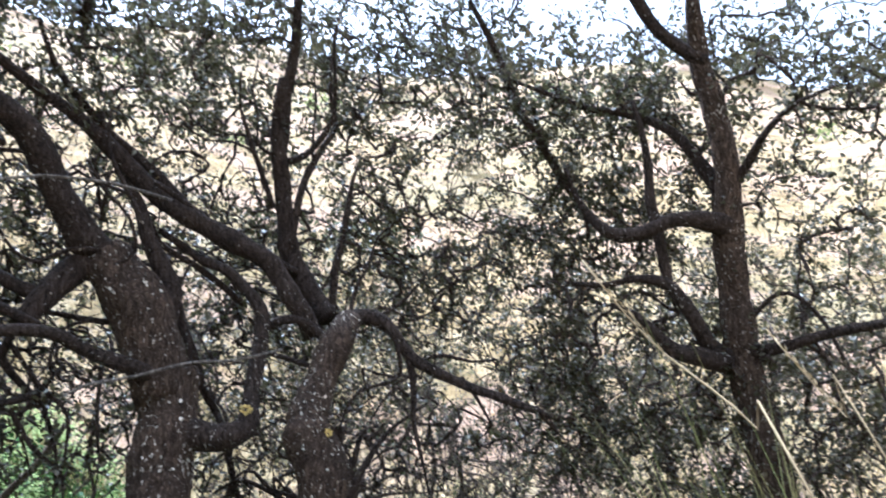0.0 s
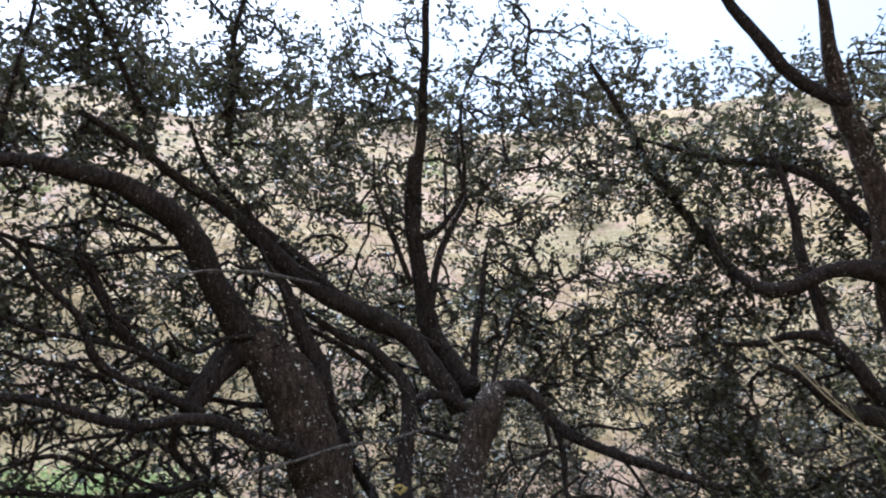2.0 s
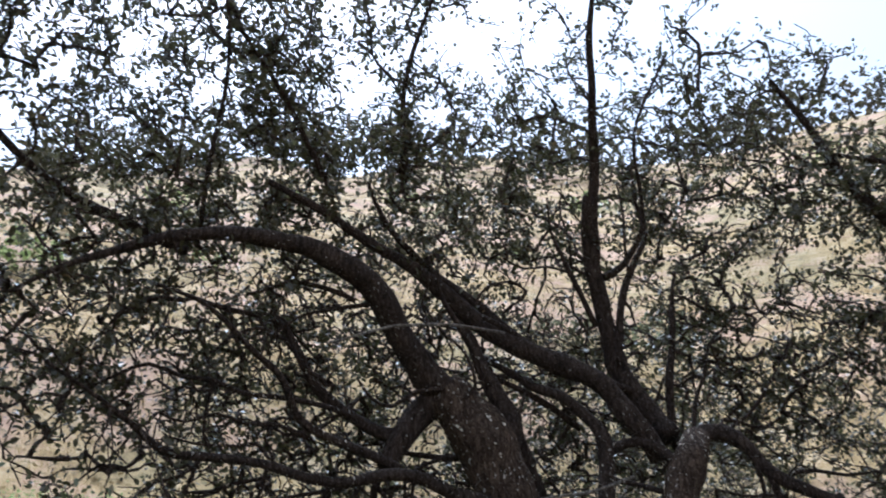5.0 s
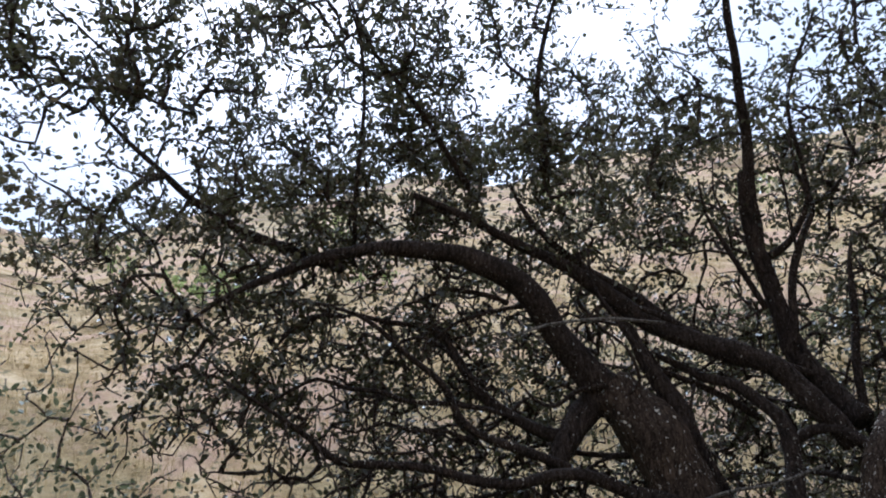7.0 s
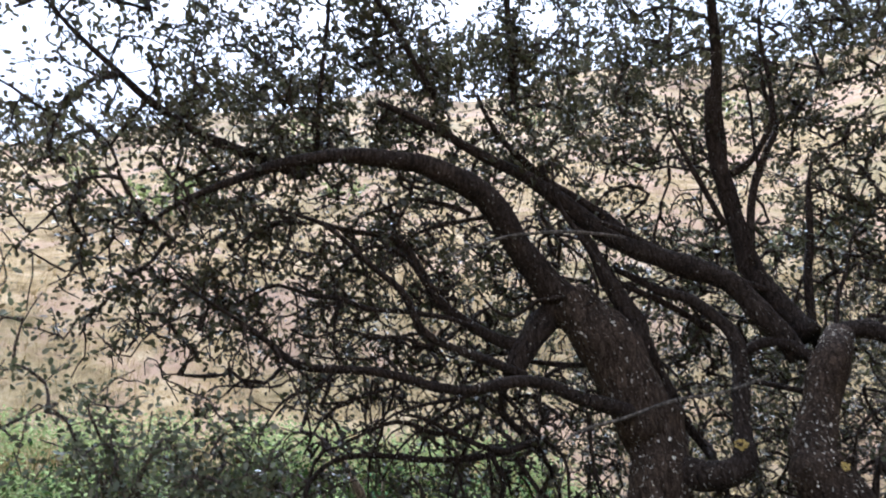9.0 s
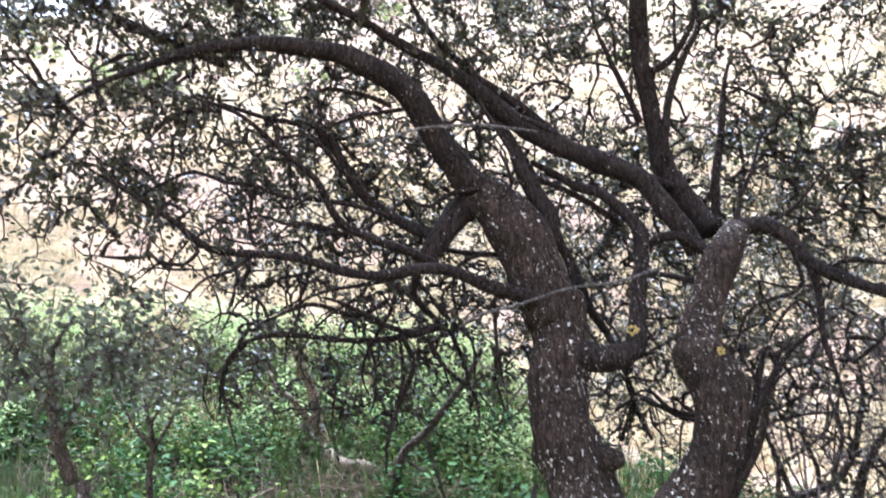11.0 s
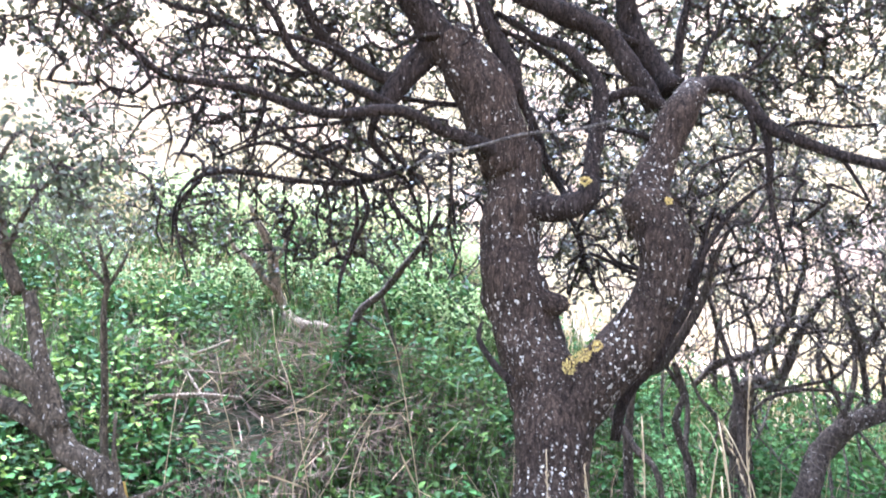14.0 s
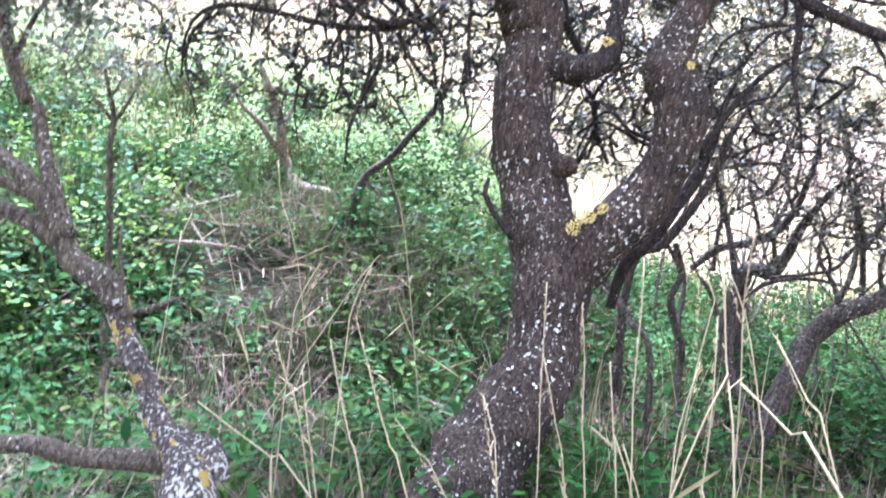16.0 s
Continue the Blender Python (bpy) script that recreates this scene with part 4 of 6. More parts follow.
limb(rshrub, "limb", (-0.42, 3.53, 1.36, 0.007), (-0.26, 3.61, 1.41, 0.007), (-0.13, 3.67, 1.42, 0.005))
limb(rshrub, "limb", (0.08, 4.00, 0.92, 0.008), (0.06, 3.99, 1.05, 0.008), (-0.01, 3.96, 1.16, 0.006), (-0.06, 3.93, 1.25, 0.004))
limb(rshrub, "limb", (-0.07, 3.93, 1.17, 0.008), (0.06, 3.99, 1.19, 0.006), (0.19, 4.06, 1.16, 0.004))
limb(rshrub, "limb", (0.36, 4.03, 1.53, 0.009), (0.25, 3.97, 1.54, 0.007), (0.14, 3.92, 1.55, 0.005))
limb(rshrub, "limb", (-0.43, 3.52, 0.40, 0.018), (-0.44, 3.52, 0.61, 0.017), (-0.50, 3.49, 0.82, 0.015), (-0.47, 3.50, 0.91, 0.014), (-0.49, 3.49, 0.97, 0.011), (-0.55, 3.47, 1.08, 0.007), (-0.53, 3.47, 1.20, 0.004))
limb(rshrub, "limb", (-0.26, 3.27, 0.75, 0.009), (-0.31, 3.25, 0.90, 0.009), (-0.36, 3.22, 0.96, 0.006), (-0.41, 3.20, 1.09, 0.004))
limb(rshrub, "limb", (0.14, 3.58, 0.86, 0.011), (0.10, 3.56, 0.96, 0.010), (0.03, 3.53, 1.07, 0.008), (0.04, 3.53, 1.20, 0.006), (-0.02, 3.51, 1.31, 0.003))
limb(rshrub, "limb", (0.28, 3.65, 0.92, 0.011), (0.25, 3.64, 1.06, 0.010), (0.28, 3.65, 1.19, 0.008), (0.22, 3.63, 1.32, 0.006), (0.24, 3.63, 1.48, 0.003))
limb(rshrub, "limb", (-0.28, 4.15, 0.96, 0.012), (-0.26, 4.16, 1.12, 0.011), (-0.32, 4.14, 1.33, 0.008), (-0.30, 4.15, 1.53, 0.005), (-0.35, 4.12, 1.69, 0.004))
limb(rshrub, "limb", (-0.16, 4.21, 0.93, 0.012), (-0.19, 4.20, 1.12, 0.011), (-0.15, 4.22, 1.29, 0.010), (-0.19, 4.20, 1.48, 0.007), (-0.16, 4.22, 1.67, 0.004))
sapling = []
limb(sapling, "stem", (-2.47, 2.29, 0.20, 0.020), (-2.47, 2.29, 0.92, 0.016), (-2.48, 2.29, 1.10, 0.014), (-2.48, 2.28, 1.23, 0.013), (-2.47, 2.29, 1.34, 0.012), (-2.49, 2.28, 1.44, 0.009), (-2.51, 2.27, 1.53, 0.006))
limb(sapling, "limb", (-2.47, 2.29, 1.33, 0.008), (-2.43, 2.31, 1.40, 0.007), (-2.40, 2.33, 1.48, 0.004), (-2.39, 2.33, 1.57, 0.003))
limb(sapling, "limb", (-2.48, 2.29, 1.34, 0.008), (-2.53, 2.26, 1.40, 0.007), (-2.57, 2.24, 1.47, 0.004), (-2.61, 2.22, 1.56, 0.003))
limb(sapling, "limb", (-2.49, 2.28, 1.42, 0.006), (-2.45, 2.30, 1.50, 0.004), (-2.46, 2.30, 1.61, 0.003))
sticks = []
limb(sticks, "stick", (-2.77, 3.00, 0.90, 0.005), (-2.66, 3.07, 0.89, 0.005), (-2.54, 3.16, 0.88, 0.004))
limb(sticks, "stick", (-2.74, 3.00, 0.89, 0.007), (-2.58, 2.94, 0.79, 0.005), (-2.47, 2.88, 0.72, 0.004))
limb(sticks, "stick", (-2.77, 2.77, 0.80, 0.010), (-2.61, 2.94, 0.80, 0.013), (-2.43, 3.04, 0.79, 0.008))
limb(sticks, "stick", (-2.89, 2.93, 0.92, 0.007), (-2.83, 3.12, 0.96, 0.007), (-2.78, 3.34, 1.02, 0.005))
limb(sticks, "stick", (-1.96, 2.85, 0.51, 0.004), (-1.90, 2.93, 0.53, 0.004), (-1.80, 3.05, 0.55, 0.003))
deadwood = []
limb(deadwood, "stem", (-3.13, 4.21, 1.00, 0.022), (-3.13, 4.22, 1.13, 0.028), (-3.14, 4.16, 1.27, 0.032), (-3.14, 4.09, 1.49, 0.032), (-3.14, 4.02, 1.61, 0.027), (-3.17, 3.98, 1.70, 0.020), (-3.20, 3.95, 1.80, 0.013))
limb(deadwood, "limb", (-3.13, 4.16, 1.24, 0.022), (-3.16, 4.07, 1.33, 0.022), (-3.20, 3.98, 1.43, 0.020), (-3.28, 3.90, 1.53, 0.014), (-3.30, 3.87, 1.62, 0.010))
limb(deadwood, "limb", (-3.11, 4.18, 1.14, 0.020), (-3.00, 4.13, 1.08, 0.034), (-2.87, 4.10, 1.04, 0.036), (-2.76, 4.12, 1.04, 0.034), (-2.65, 4.13, 1.01, 0.028))
limb(deadwood, "limb", (-3.13, 4.10, 1.42, 0.014), (-3.04, 4.10, 1.53, 0.013), (-3.03, 4.11, 1.67, 0.010))
limb(deadwood, "limb", (-3.10, 4.18, 1.12, 0.013), (-2.99, 3.99, 0.93, 0.011), (-2.87, 3.81, 0.80, 0.008))
limb(deadwood, "limb", (-3.10, 4.18, 1.10, 0.013), (-2.88, 4.02, 0.91, 0.010), (-2.76, 3.90, 0.75, 0.007))
graywood = []
limb(graywood, "stem", (-2.31, 3.73, 0.81, 0.018), (-2.33, 3.79, 0.91, 0.028), (-2.30, 3.76, 1.05, 0.026), (-2.23, 3.76, 1.19, 0.023), (-2.12, 3.78, 1.28, 0.021), (-1.98, 3.75, 1.41, 0.019), (-1.83, 3.71, 1.56, 0.017), (-1.71, 3.65, 1.71, 0.012))
limb(graywood, "limb", (-2.33, 3.79, 0.92, 0.015), (-2.30, 3.68, 0.82, 0.012), (-2.27, 3.56, 0.74, 0.009))
limb(graywood, "limb", (-2.12, 3.78, 1.27, 0.013), (-2.10, 3.84, 1.10, 0.011), (-2.03, 3.86, 0.89, 0.009))
limb(graywood, "limb", (-2.25, 3.75, 1.16, 0.009), (-2.15, 3.75, 1.10, 0.007), (-2.11, 3.77, 1.08, 0.006))
oak_tips = []
cloud(oak_tips, -2.35, 1.07, 3.31, 0.45, 75)
cloud(oak_tips, -2.07, 1.44, 3.38, 0.45, 90)
cloud(oak_tips, -1.97, 1.98, 3.63, 0.45, 120)
cloud(oak_tips, -1.60, 2.40, 3.65, 0.45, 120)
cloud(oak_tips, -1.04, 2.78, 3.66, 0.40, 67)
cloud(oak_tips, -0.33, 3.05, 3.64, 0.45, 75)
cloud(oak_tips, -2.25, 1.42, 3.17, 0.35, 24)
cloud(oak_tips, -2.18, 2.07, 3.30, 0.40, 105, 0.80)
cloud(oak_tips, -1.85, 2.14, 3.59, 0.40, 90)
cloud(oak_tips, -1.42, 2.39, 3.79, 0.40, 105)
cloud(oak_tips, -1.65, 2.52, 3.46, 0.40, 90)
cloud(oak_tips, -1.24, 2.94, 3.49, 0.35, 52, 0.80)
cloud(oak_tips, -0.95, 3.19, 3.43, 0.30, 30, 0.70)
cloud(oak_tips, -0.19, 3.30, 3.59, 0.35, 36)
cloud(oak_tips, 0.13, 3.36, 3.45, 0.35, 36)
cloud(oak_tips, -2.41, 1.38, 2.70, 0.38, 48, 0.70)
cloud(oak_tips, -2.19, 1.65, 2.76, 0.40, 96, 0.70)
cloud(oak_tips, -2.12, 2.29, 3.06, 0.42, 135, 0.75)
cloud(oak_tips, -1.72, 2.77, 3.19, 0.42, 150, 0.80)
cloud(oak_tips, -1.23, 3.13, 3.38, 0.45, 135, 0.80)
cloud(oak_tips, -0.84, 3.33, 3.43, 0.45, 90, 0.80)
cloud(oak_tips, -0.32, 3.43, 3.37, 0.45, 90, 0.80)
cloud(oak_tips, -2.21, 1.65, 2.43, 0.38, 69, 0.24)
cloud(oak_tips, -2.24, 2.17, 2.50, 0.40, 142, 0.18)
cloud(oak_tips, -2.03, 2.62, 2.50, 0.40, 142, 0.12)
cloud(oak_tips, -2.16, 2.41, 2.78, 0.40, 162, 0.18)
cloud(oak_tips, -1.10, 3.35, 3.00, 0.45, 142, 0.30)
cloud(oak_tips, -0.56, 3.58, 2.98, 0.45, 122, 0.30)
cloud(oak_tips, -1.03, 3.50, 2.60, 0.45, 142, 0.15)
cloud(oak_tips, -0.62, 3.62, 2.42, 0.50, 162, 0.15)
cloud(oak_tips, -2.34, 2.01, 2.22, 0.35, 101, 0.24)
cloud(oak_tips, -2.24, 1.52, 2.23, 0.28, 36, 0.36)
cloud(oak_tips, -1.81, 2.85, 2.61, 0.35, 142, 0.09)
cloud(oak_tips, -2.04, 2.55, 2.22, 0.35, 122, 0.12)
cloud(oak_tips, -1.61, 3.29, 2.66, 0.35, 162, 0.09)
cloud(oak_tips, -1.86, 3.04, 2.21, 0.40, 182, 0.09)
cloud(oak_tips, -1.51, 3.55, 2.12, 0.40, 182, 0.12)
cloud(oak_tips, -1.07, 3.79, 2.14, 0.45, 65, 0.09)
cloud(oak_tips, -0.62, 3.78, 2.04, 0.45, 65, 0.09)
cloud(oak_tips, -1.38, 3.73, 2.57, 0.40, 162, 0.12)
cloud(oak_tips, -2.01, 2.88, 2.87, 0.35, 122, 0.12)
cloud(oak_tips, -1.54, 3.25, 3.14, 0.40, 162, 0.24)
cloud(oak_tips, -1.48, 2.60, 3.01, 0.40, 90)
cloud(oak_tips, -1.13, 2.85, 3.09, 0.40, 75)
cloud(oak_tips, -0.73, 3.05, 3.17, 0.40, 67)
cloud(oak_tips, -0.42, 3.31, 2.97, 0.40, 67)
cloud(oak_tips, -1.07, 3.26, 2.71, 0.45, 101, 0.30)
cloud(oak_tips, -1.45, 2.89, 2.66, 0.40, 81, 0.36)
cloud(oak_tips, -0.35, 3.56, 2.56, 0.45, 101, 0.30)
cloud(oak_tips, 0.09, 3.55, 2.19, 0.45, 74, 0.15)
cloud(oak_tips, -0.39, 3.37, 1.83, 0.45, 65, 0.07)
cloud(oak_tips, 0.16, 3.40, 1.64, 0.45, 65, 0.07)
cloud(oak_tips, -1.03, 3.68, 2.37, 0.40, 162, 0.15)
cloud(oak_tips, -0.74, 3.90, 2.08, 0.40, 102, 0.12)
cloud(oak_tips, -0.24, 3.94, 2.25, 0.40, 102, 0.15)
cloud(oak_tips, -1.01, 3.77, 1.72, 0.40, 93, 0.12)
cloud(oak_tips, -1.54, 3.02, 1.80, 0.40, 142, 0.09)
cloud(oak_tips, -1.54, 3.21, 2.14, 0.35, 142, 0.12)
cloud(oak_tips, -0.56, 3.65, 1.47, 0.45, 65, 0.07)
cloud(oak_tips, -0.21, 3.59, 1.45, 0.45, 65, 0.07)
cloud(oak_tips, -2.07, 1.51, 2.47, 0.35, 49, 0.36)
cloud(oak_tips, -1.95, 1.73, 2.36, 0.38, 69, 0.36)
cloud(oak_tips, -1.97, 1.61, 2.21, 0.32, 36, 0.36)
cloud(oak_tips, -1.84, 1.83, 1.92, 0.30, 49, 0.36)
cloud(oak_tips, -1.98, 2.38, 1.89, 0.35, 90, 0.24)
cloud(oak_tips, -1.81, 2.66, 1.67, 0.35, 101, 0.18)
cloud(oak_tips, -1.52, 2.97, 1.62, 0.35, 101, 0.18)
cloud(oak_tips, -1.92, 2.36, 2.28, 0.35, 101, 0.12)
cloud(oak_tips, -1.77, 2.71, 2.39, 0.35, 122, 0.09)
cloud(oak_tips, -1.69, 2.81, 2.65, 0.35, 122, 0.12)
cloud(oak_tips, -0.05, 3.30, 2.39, 0.35, 81, 0.36)
cloud(oak_tips, -0.24, 3.35, 2.03, 0.40, 37, 0.12)
cloud(oak_tips, -0.37, 3.36, 1.67, 0.40, 37, 0.05)
cloud(oak_tips, -1.03, 3.37, 2.17, 0.30, 37, 0.12)
cloud(oak_tips, -1.02, 3.61, 1.43, 0.30, 46, 0.09)
cloud(oak_tips, -0.13, 3.58, 1.66, 0.40, 37, 0.06)
cloud(oak_tips, -2.14, 2.69, 2.10, 0.35, 122, 0.15)
cloud(oak_tips, -1.85, 3.01, 2.03, 0.35, 122, 0.12)
cloud(oak_tips, -1.47, 3.31, 1.95, 0.35, 122, 0.12)
cloud(oak_tips, -1.98, 2.76, 2.32, 0.35, 101, 0.15)
cloud(oak_tips, -2.19, 2.68, 1.86, 0.35, 101, 0.18)
cloud(oak_tips, -1.69, 3.27, 2.35, 0.30, 81, 0.12)
cloud(oak_tips, -1.50, 3.56, 2.61, 0.35, 111, 0.24)
cloud(oak_tips, -1.02, 3.80, 2.66, 0.35, 122, 0.24)
cloud(oak_tips, -0.58, 3.92, 2.44, 0.35, 122, 0.24)
cloud(oak_tips, -1.32, 3.70, 2.26, 0.35, 122, 0.21)
cloud(oak_tips, -0.76, 3.85, 2.08, 0.35, 56, 0.21)
cloud(oak_tips, -1.66, 3.47, 2.17, 0.35, 101, 0.18)
cloud(oak_tips, -1.92, 3.18, 2.48, 0.30, 81, 0.18)
cloud(oak_tips, -2.29, 1.17, 3.32, 0.35, 82)
cloud(oak_tips, -2.10, 1.47, 3.31, 0.35, 67)
cloud(oak_tips, -2.01, 1.84, 3.72, 0.35, 60)
cloud(oak_tips, -1.92, 1.97, 2.40, 0.30, 81, 0.27)
cloud(oak_tips, -1.83, 2.55, 2.31, 0.30, 81, 0.18)
cloud(oak_tips, -2.00, 1.97, 2.15, 0.30, 65, 0.30)
cloud(oak_tips, -1.56, 2.78, 2.50, 0.30, 81, 0.18)
cloud(oak_tips, -1.95, 2.39, 2.07, 0.30, 65, 0.24)
cloud(oak_tips, -2.15, 1.71, 2.47, 0.35, 54, 0.70)
cloud(oak_tips, -2.01, 1.88, 2.74, 0.35, 60, 0.70)
cloud(oak_tips, -1.85, 2.51, 3.05, 0.35, 60, 0.70)
cloud(oak_tips, -0.34, 3.65, 2.76, 0.40, 101, 0.36)
cloud(oak_tips, 0.04, 3.69, 2.57, 0.40, 101, 0.36)
cloud(oak_tips, -0.40, 3.52, 3.11, 0.35, 61, 0.36)
cloud(oak_tips, 0.06, 3.55, 3.04, 0.40, 60, 0.70)
cloud(oak_tips, -0.29, 3.74, 2.37, 0.40, 142, 0.24)
cloud(oak_tips, -0.85, 3.53, 2.59, 0.35, 122, 0.18)
cloud(oak_tips, -1.91, 2.55, 2.44, 0.35, 53, 0.21)
cloud(oak_tips, -1.65, 2.81, 2.61, 0.35, 53, 0.21)
cloud(oak_tips, -1.49, 3.00, 2.34, 0.35, 53, 0.18)
cloud(oak_tips, -1.92, 2.36, 2.56, 0.35, 45, 0.24)
cloud(oak_tips, -1.89, 2.35, 3.46, 0.30, 51, 0.90)
cloud(oak_tips, -2.00, 2.48, 3.14, 0.30, 51, 0.80)
cloud(oak_tips, -2.31, 1.08, 3.36, 0.30, 42)
cloud(oak_tips, -2.64, 1.43, 2.77, 0.27, 18, 0.90)
cloud(oak_tips, -2.48, 1.60, 2.74, 0.27, 18, 0.90)
cloud(oak_tips, -2.32, 1.76, 2.75, 0.27, 18, 0.90)
cloud(oak_tips, -2.10, 1.87, 2.80, 0.27, 18, 0.90)
cloud(oak_tips, -1.90, 2.07, 2.93, 0.27, 18, 0.90)
cloud(oak_tips, -1.93, 1.94, 3.21, 0.27, 18, 0.90)
cloud(oak_tips, -1.84, 2.16, 3.11, 0.27, 18, 0.90)
cloud(oak_tips, -1.63, 2.30, 3.10, 0.27, 18, 0.90)
cloud(oak_tips, -1.46, 2.53, 3.07, 0.27, 18, 0.90)
cloud(oak_tips, -1.21, 2.67, 3.10, 0.27, 18, 0.90)
cloud(oak_tips, -0.97, 2.89, 3.25, 0.27, 18, 0.90)
cloud(oak_tips, -2.11, 1.50, 2.31, 0.20, 7, 0.80)
cloud(oak_tips, -2.21, 1.49, 2.18, 0.20, 7, 0.80)
cloud(oak_tips, -1.96, 1.69, 2.36, 0.20, 7, 0.80)
cloud(oak_tips, -2.06, 1.64, 2.19, 0.20, 7, 0.80)
cloud(oak_tips, -1.88, 1.78, 2.25, 0.20, 7, 0.80)
cloud(oak_tips, -2.25, 1.33, 2.37, 0.20, 7, 0.80)
cloud(oak_tips, -1.75, 1.87, 2.41, 0.20, 7, 0.80)
cloud(oak_tips, -1.60, 1.93, 2.49, 0.20, 7, 0.80)
cloud(oak_tips, -1.96, 2.21, 3.29, 0.28, 15, 0.90)
cloud(oak_tips, -1.75, 2.31, 3.11, 0.28, 15, 0.90)
cloud(oak_tips, -2.00, 2.20, 2.97, 0.28, 15, 0.90)
cloud(oak_tips, -1.42, 2.50, 3.02, 0.28, 15, 0.90)
cloud(oak_tips, -1.11, 2.58, 3.27, 0.28, 15, 0.90)
cloud(oak_tips, -0.94, 2.69, 3.05, 0.28, 15, 0.90)
cloud(oak_tips, -0.88, 2.98, 2.87, 0.28, 15, 0.90)
cloud(oak_tips, -0.26, 2.95, 3.27, 0.28, 15, 0.90)
cloud(oak_tips, -1.72, 2.50, 1.91, 0.30, 50, 0.20)
cloud(oak_tips, -1.87, 2.28, 2.07, 0.28, 45, 0.30)
cloud(oak_tips, -1.65, 2.58, 1.68, 0.28, 40, 0.15)
cloud(oak_tips, -1.27, 2.78, 1.73, 0.25, 40, 0.12)
cloud(oak_tips, -1.44, 2.70, 2.33, 0.28, 45, 0.30)
cloud(oak_tips, -0.86, 3.10, 1.90, 0.25, 45, 0.15)
cloud(oak_tips, -0.76, 3.23, 1.50, 0.25, 40, 0.10)
cloud(oak_tips, -0.27, 3.58, 1.71, 0.30, 50, 0.15)
cloud(oak_tips, -0.31, 3.54, 2.54, 0.30, 50, 0.50)
cloud(oak_tips, -0.06, 3.61, 2.25, 0.30, 50, 0.35)
cloud(oak_tips, -1.06, 3.05, 2.28, 0.25, 40, 0.20)
cloud(oak_tips, -1.64, 2.46, 2.42, 0.25, 40, 0.40)
cloud(oak_tips, -0.89, 3.18, 2.71, 0.28, 40, 0.60)
cloud(oak_tips, -0.78, 3.13, 1.44, 0.16, 34, 0.10)
cloud(oak_tips, -0.66, 3.13, 1.67, 0.16, 34, 0.10)
cloud(oak_tips, -0.80, 3.12, 1.62, 0.16, 34, 0.10)
cloud(oak_tips, -2.27, 3.02, 2.32, 0.28, 36, 0.35)
cloud(oak_tips, -1.94, 3.17, 2.06, 0.28, 36, 0.35)
cloud(oak_tips, -1.54, 3.12, 2.41, 0.28, 36, 0.35)
cloud(oak_tips, -0.25, 3.45, 2.14, 0.28, 36, 0.35)
cloud(oak_tips, 0.12, 3.47, 2.27, 0.28, 36, 0.35)
cloud(oak_tips, -0.71, 3.29, 2.34, 0.28, 36, 0.35)
cloud(oak_tips, -0.99, 3.38, 1.96, 0.28, 36, 0.35)
cloud(oak_tips, -0.98, 3.48, 2.20, 0.26, 38, 0.30)
cloud(oak_tips, -0.81, 3.65, 2.03, 0.26, 38, 0.30)
cloud(oak_tips, -0.57, 3.73, 2.20, 0.26, 38, 0.30)
cloud(oak_tips, -0.53, 3.86, 1.92, 0.26, 38, 0.30)
cloud(oak_tips, -0.76, 3.77, 1.80, 0.26, 38, 0.30)
cloud(oak_tips, -1.09, 3.54, 1.86, 0.26, 38, 0.30)
cloud(oak_tips, -1.92, 2.38, 1.54, 0.20, 24, 0.60)
cloud(oak_tips, -1.65, 2.52, 1.57, 0.20, 24, 0.60)
cloud(oak_tips, -1.39, 2.66, 1.51, 0.20, 24, 0.60)
cloud(oak_tips, -2.08, 2.29, 1.65, 0.20, 24, 0.60)
cloud(oak_tips, -1.54, 2.57, 1.72, 0.20, 24, 0.60)
cloud(oak_tips, -1.80, 2.43, 1.73, 0.20, 24, 0.60)
cloud(oak_tips, -2.23, 2.21, 1.71, 0.20, 24, 0.60)
cloud(oak_tips, -1.26, 2.72, 1.64, 0.20, 24, 0.60)
right_tips = []
cloud(right_tips, 0.78, 3.12, 2.87, 0.28, 36, 0.70)
cloud(right_tips, 1.02, 3.13, 2.93, 0.28, 36, 0.70)
cloud(right_tips, 0.65, 3.17, 2.67, 0.28, 36, 0.70)
cloud(right_tips, 0.95, 3.25, 2.54, 0.28, 36, 0.70)
cloud(right_tips, 1.10, 3.32, 2.35, 0.28, 36, 0.70)
cloud(right_tips, 0.53, 3.23, 2.46, 0.28, 36, 0.70)
cloud(right_tips, 0.80, 3.30, 2.32, 0.28, 36, 0.70)
cloud(right_tips, 0.48, 3.69, 2.13, 0.28, 40, 0.50)
cloud(right_tips, 0.84, 3.81, 1.98, 0.28, 40, 0.50)
cloud(right_tips, 1.00, 3.71, 2.36, 0.28, 40, 0.50)
cloud(right_tips, 0.09, 3.03, 3.22, 0.30, 26, 0.90)
cloud(right_tips, 0.41, 3.02, 3.11, 0.30, 26, 0.90)
cloud(right_tips, 0.75, 3.10, 3.06, 0.30, 26, 0.90)
cloud(right_tips, 0.97, 3.01, 3.12, 0.30, 26, 0.90)
cloud(right_tips, 0.66, 3.24, 2.93, 0.30, 26, 0.90)
cloud(right_tips, 0.32, 3.30, 2.89, 0.30, 26, 0.90)
cloud(right_tips, 0.96, 3.20, 2.88, 0.30, 26, 0.90)
cloud(right_tips, 0.51, 3.42, 2.63, 0.30, 26, 0.90)
cloud(right_tips, 0.81, 3.33, 2.73, 0.30, 26, 0.90)
cloud(right_tips, 0.04, 3.31, 3.48, 0.45, 84)
cloud(right_tips, -0.06, 3.44, 2.97, 0.40, 70)
cloud(right_tips, 0.42, 3.36, 2.83, 0.42, 112)
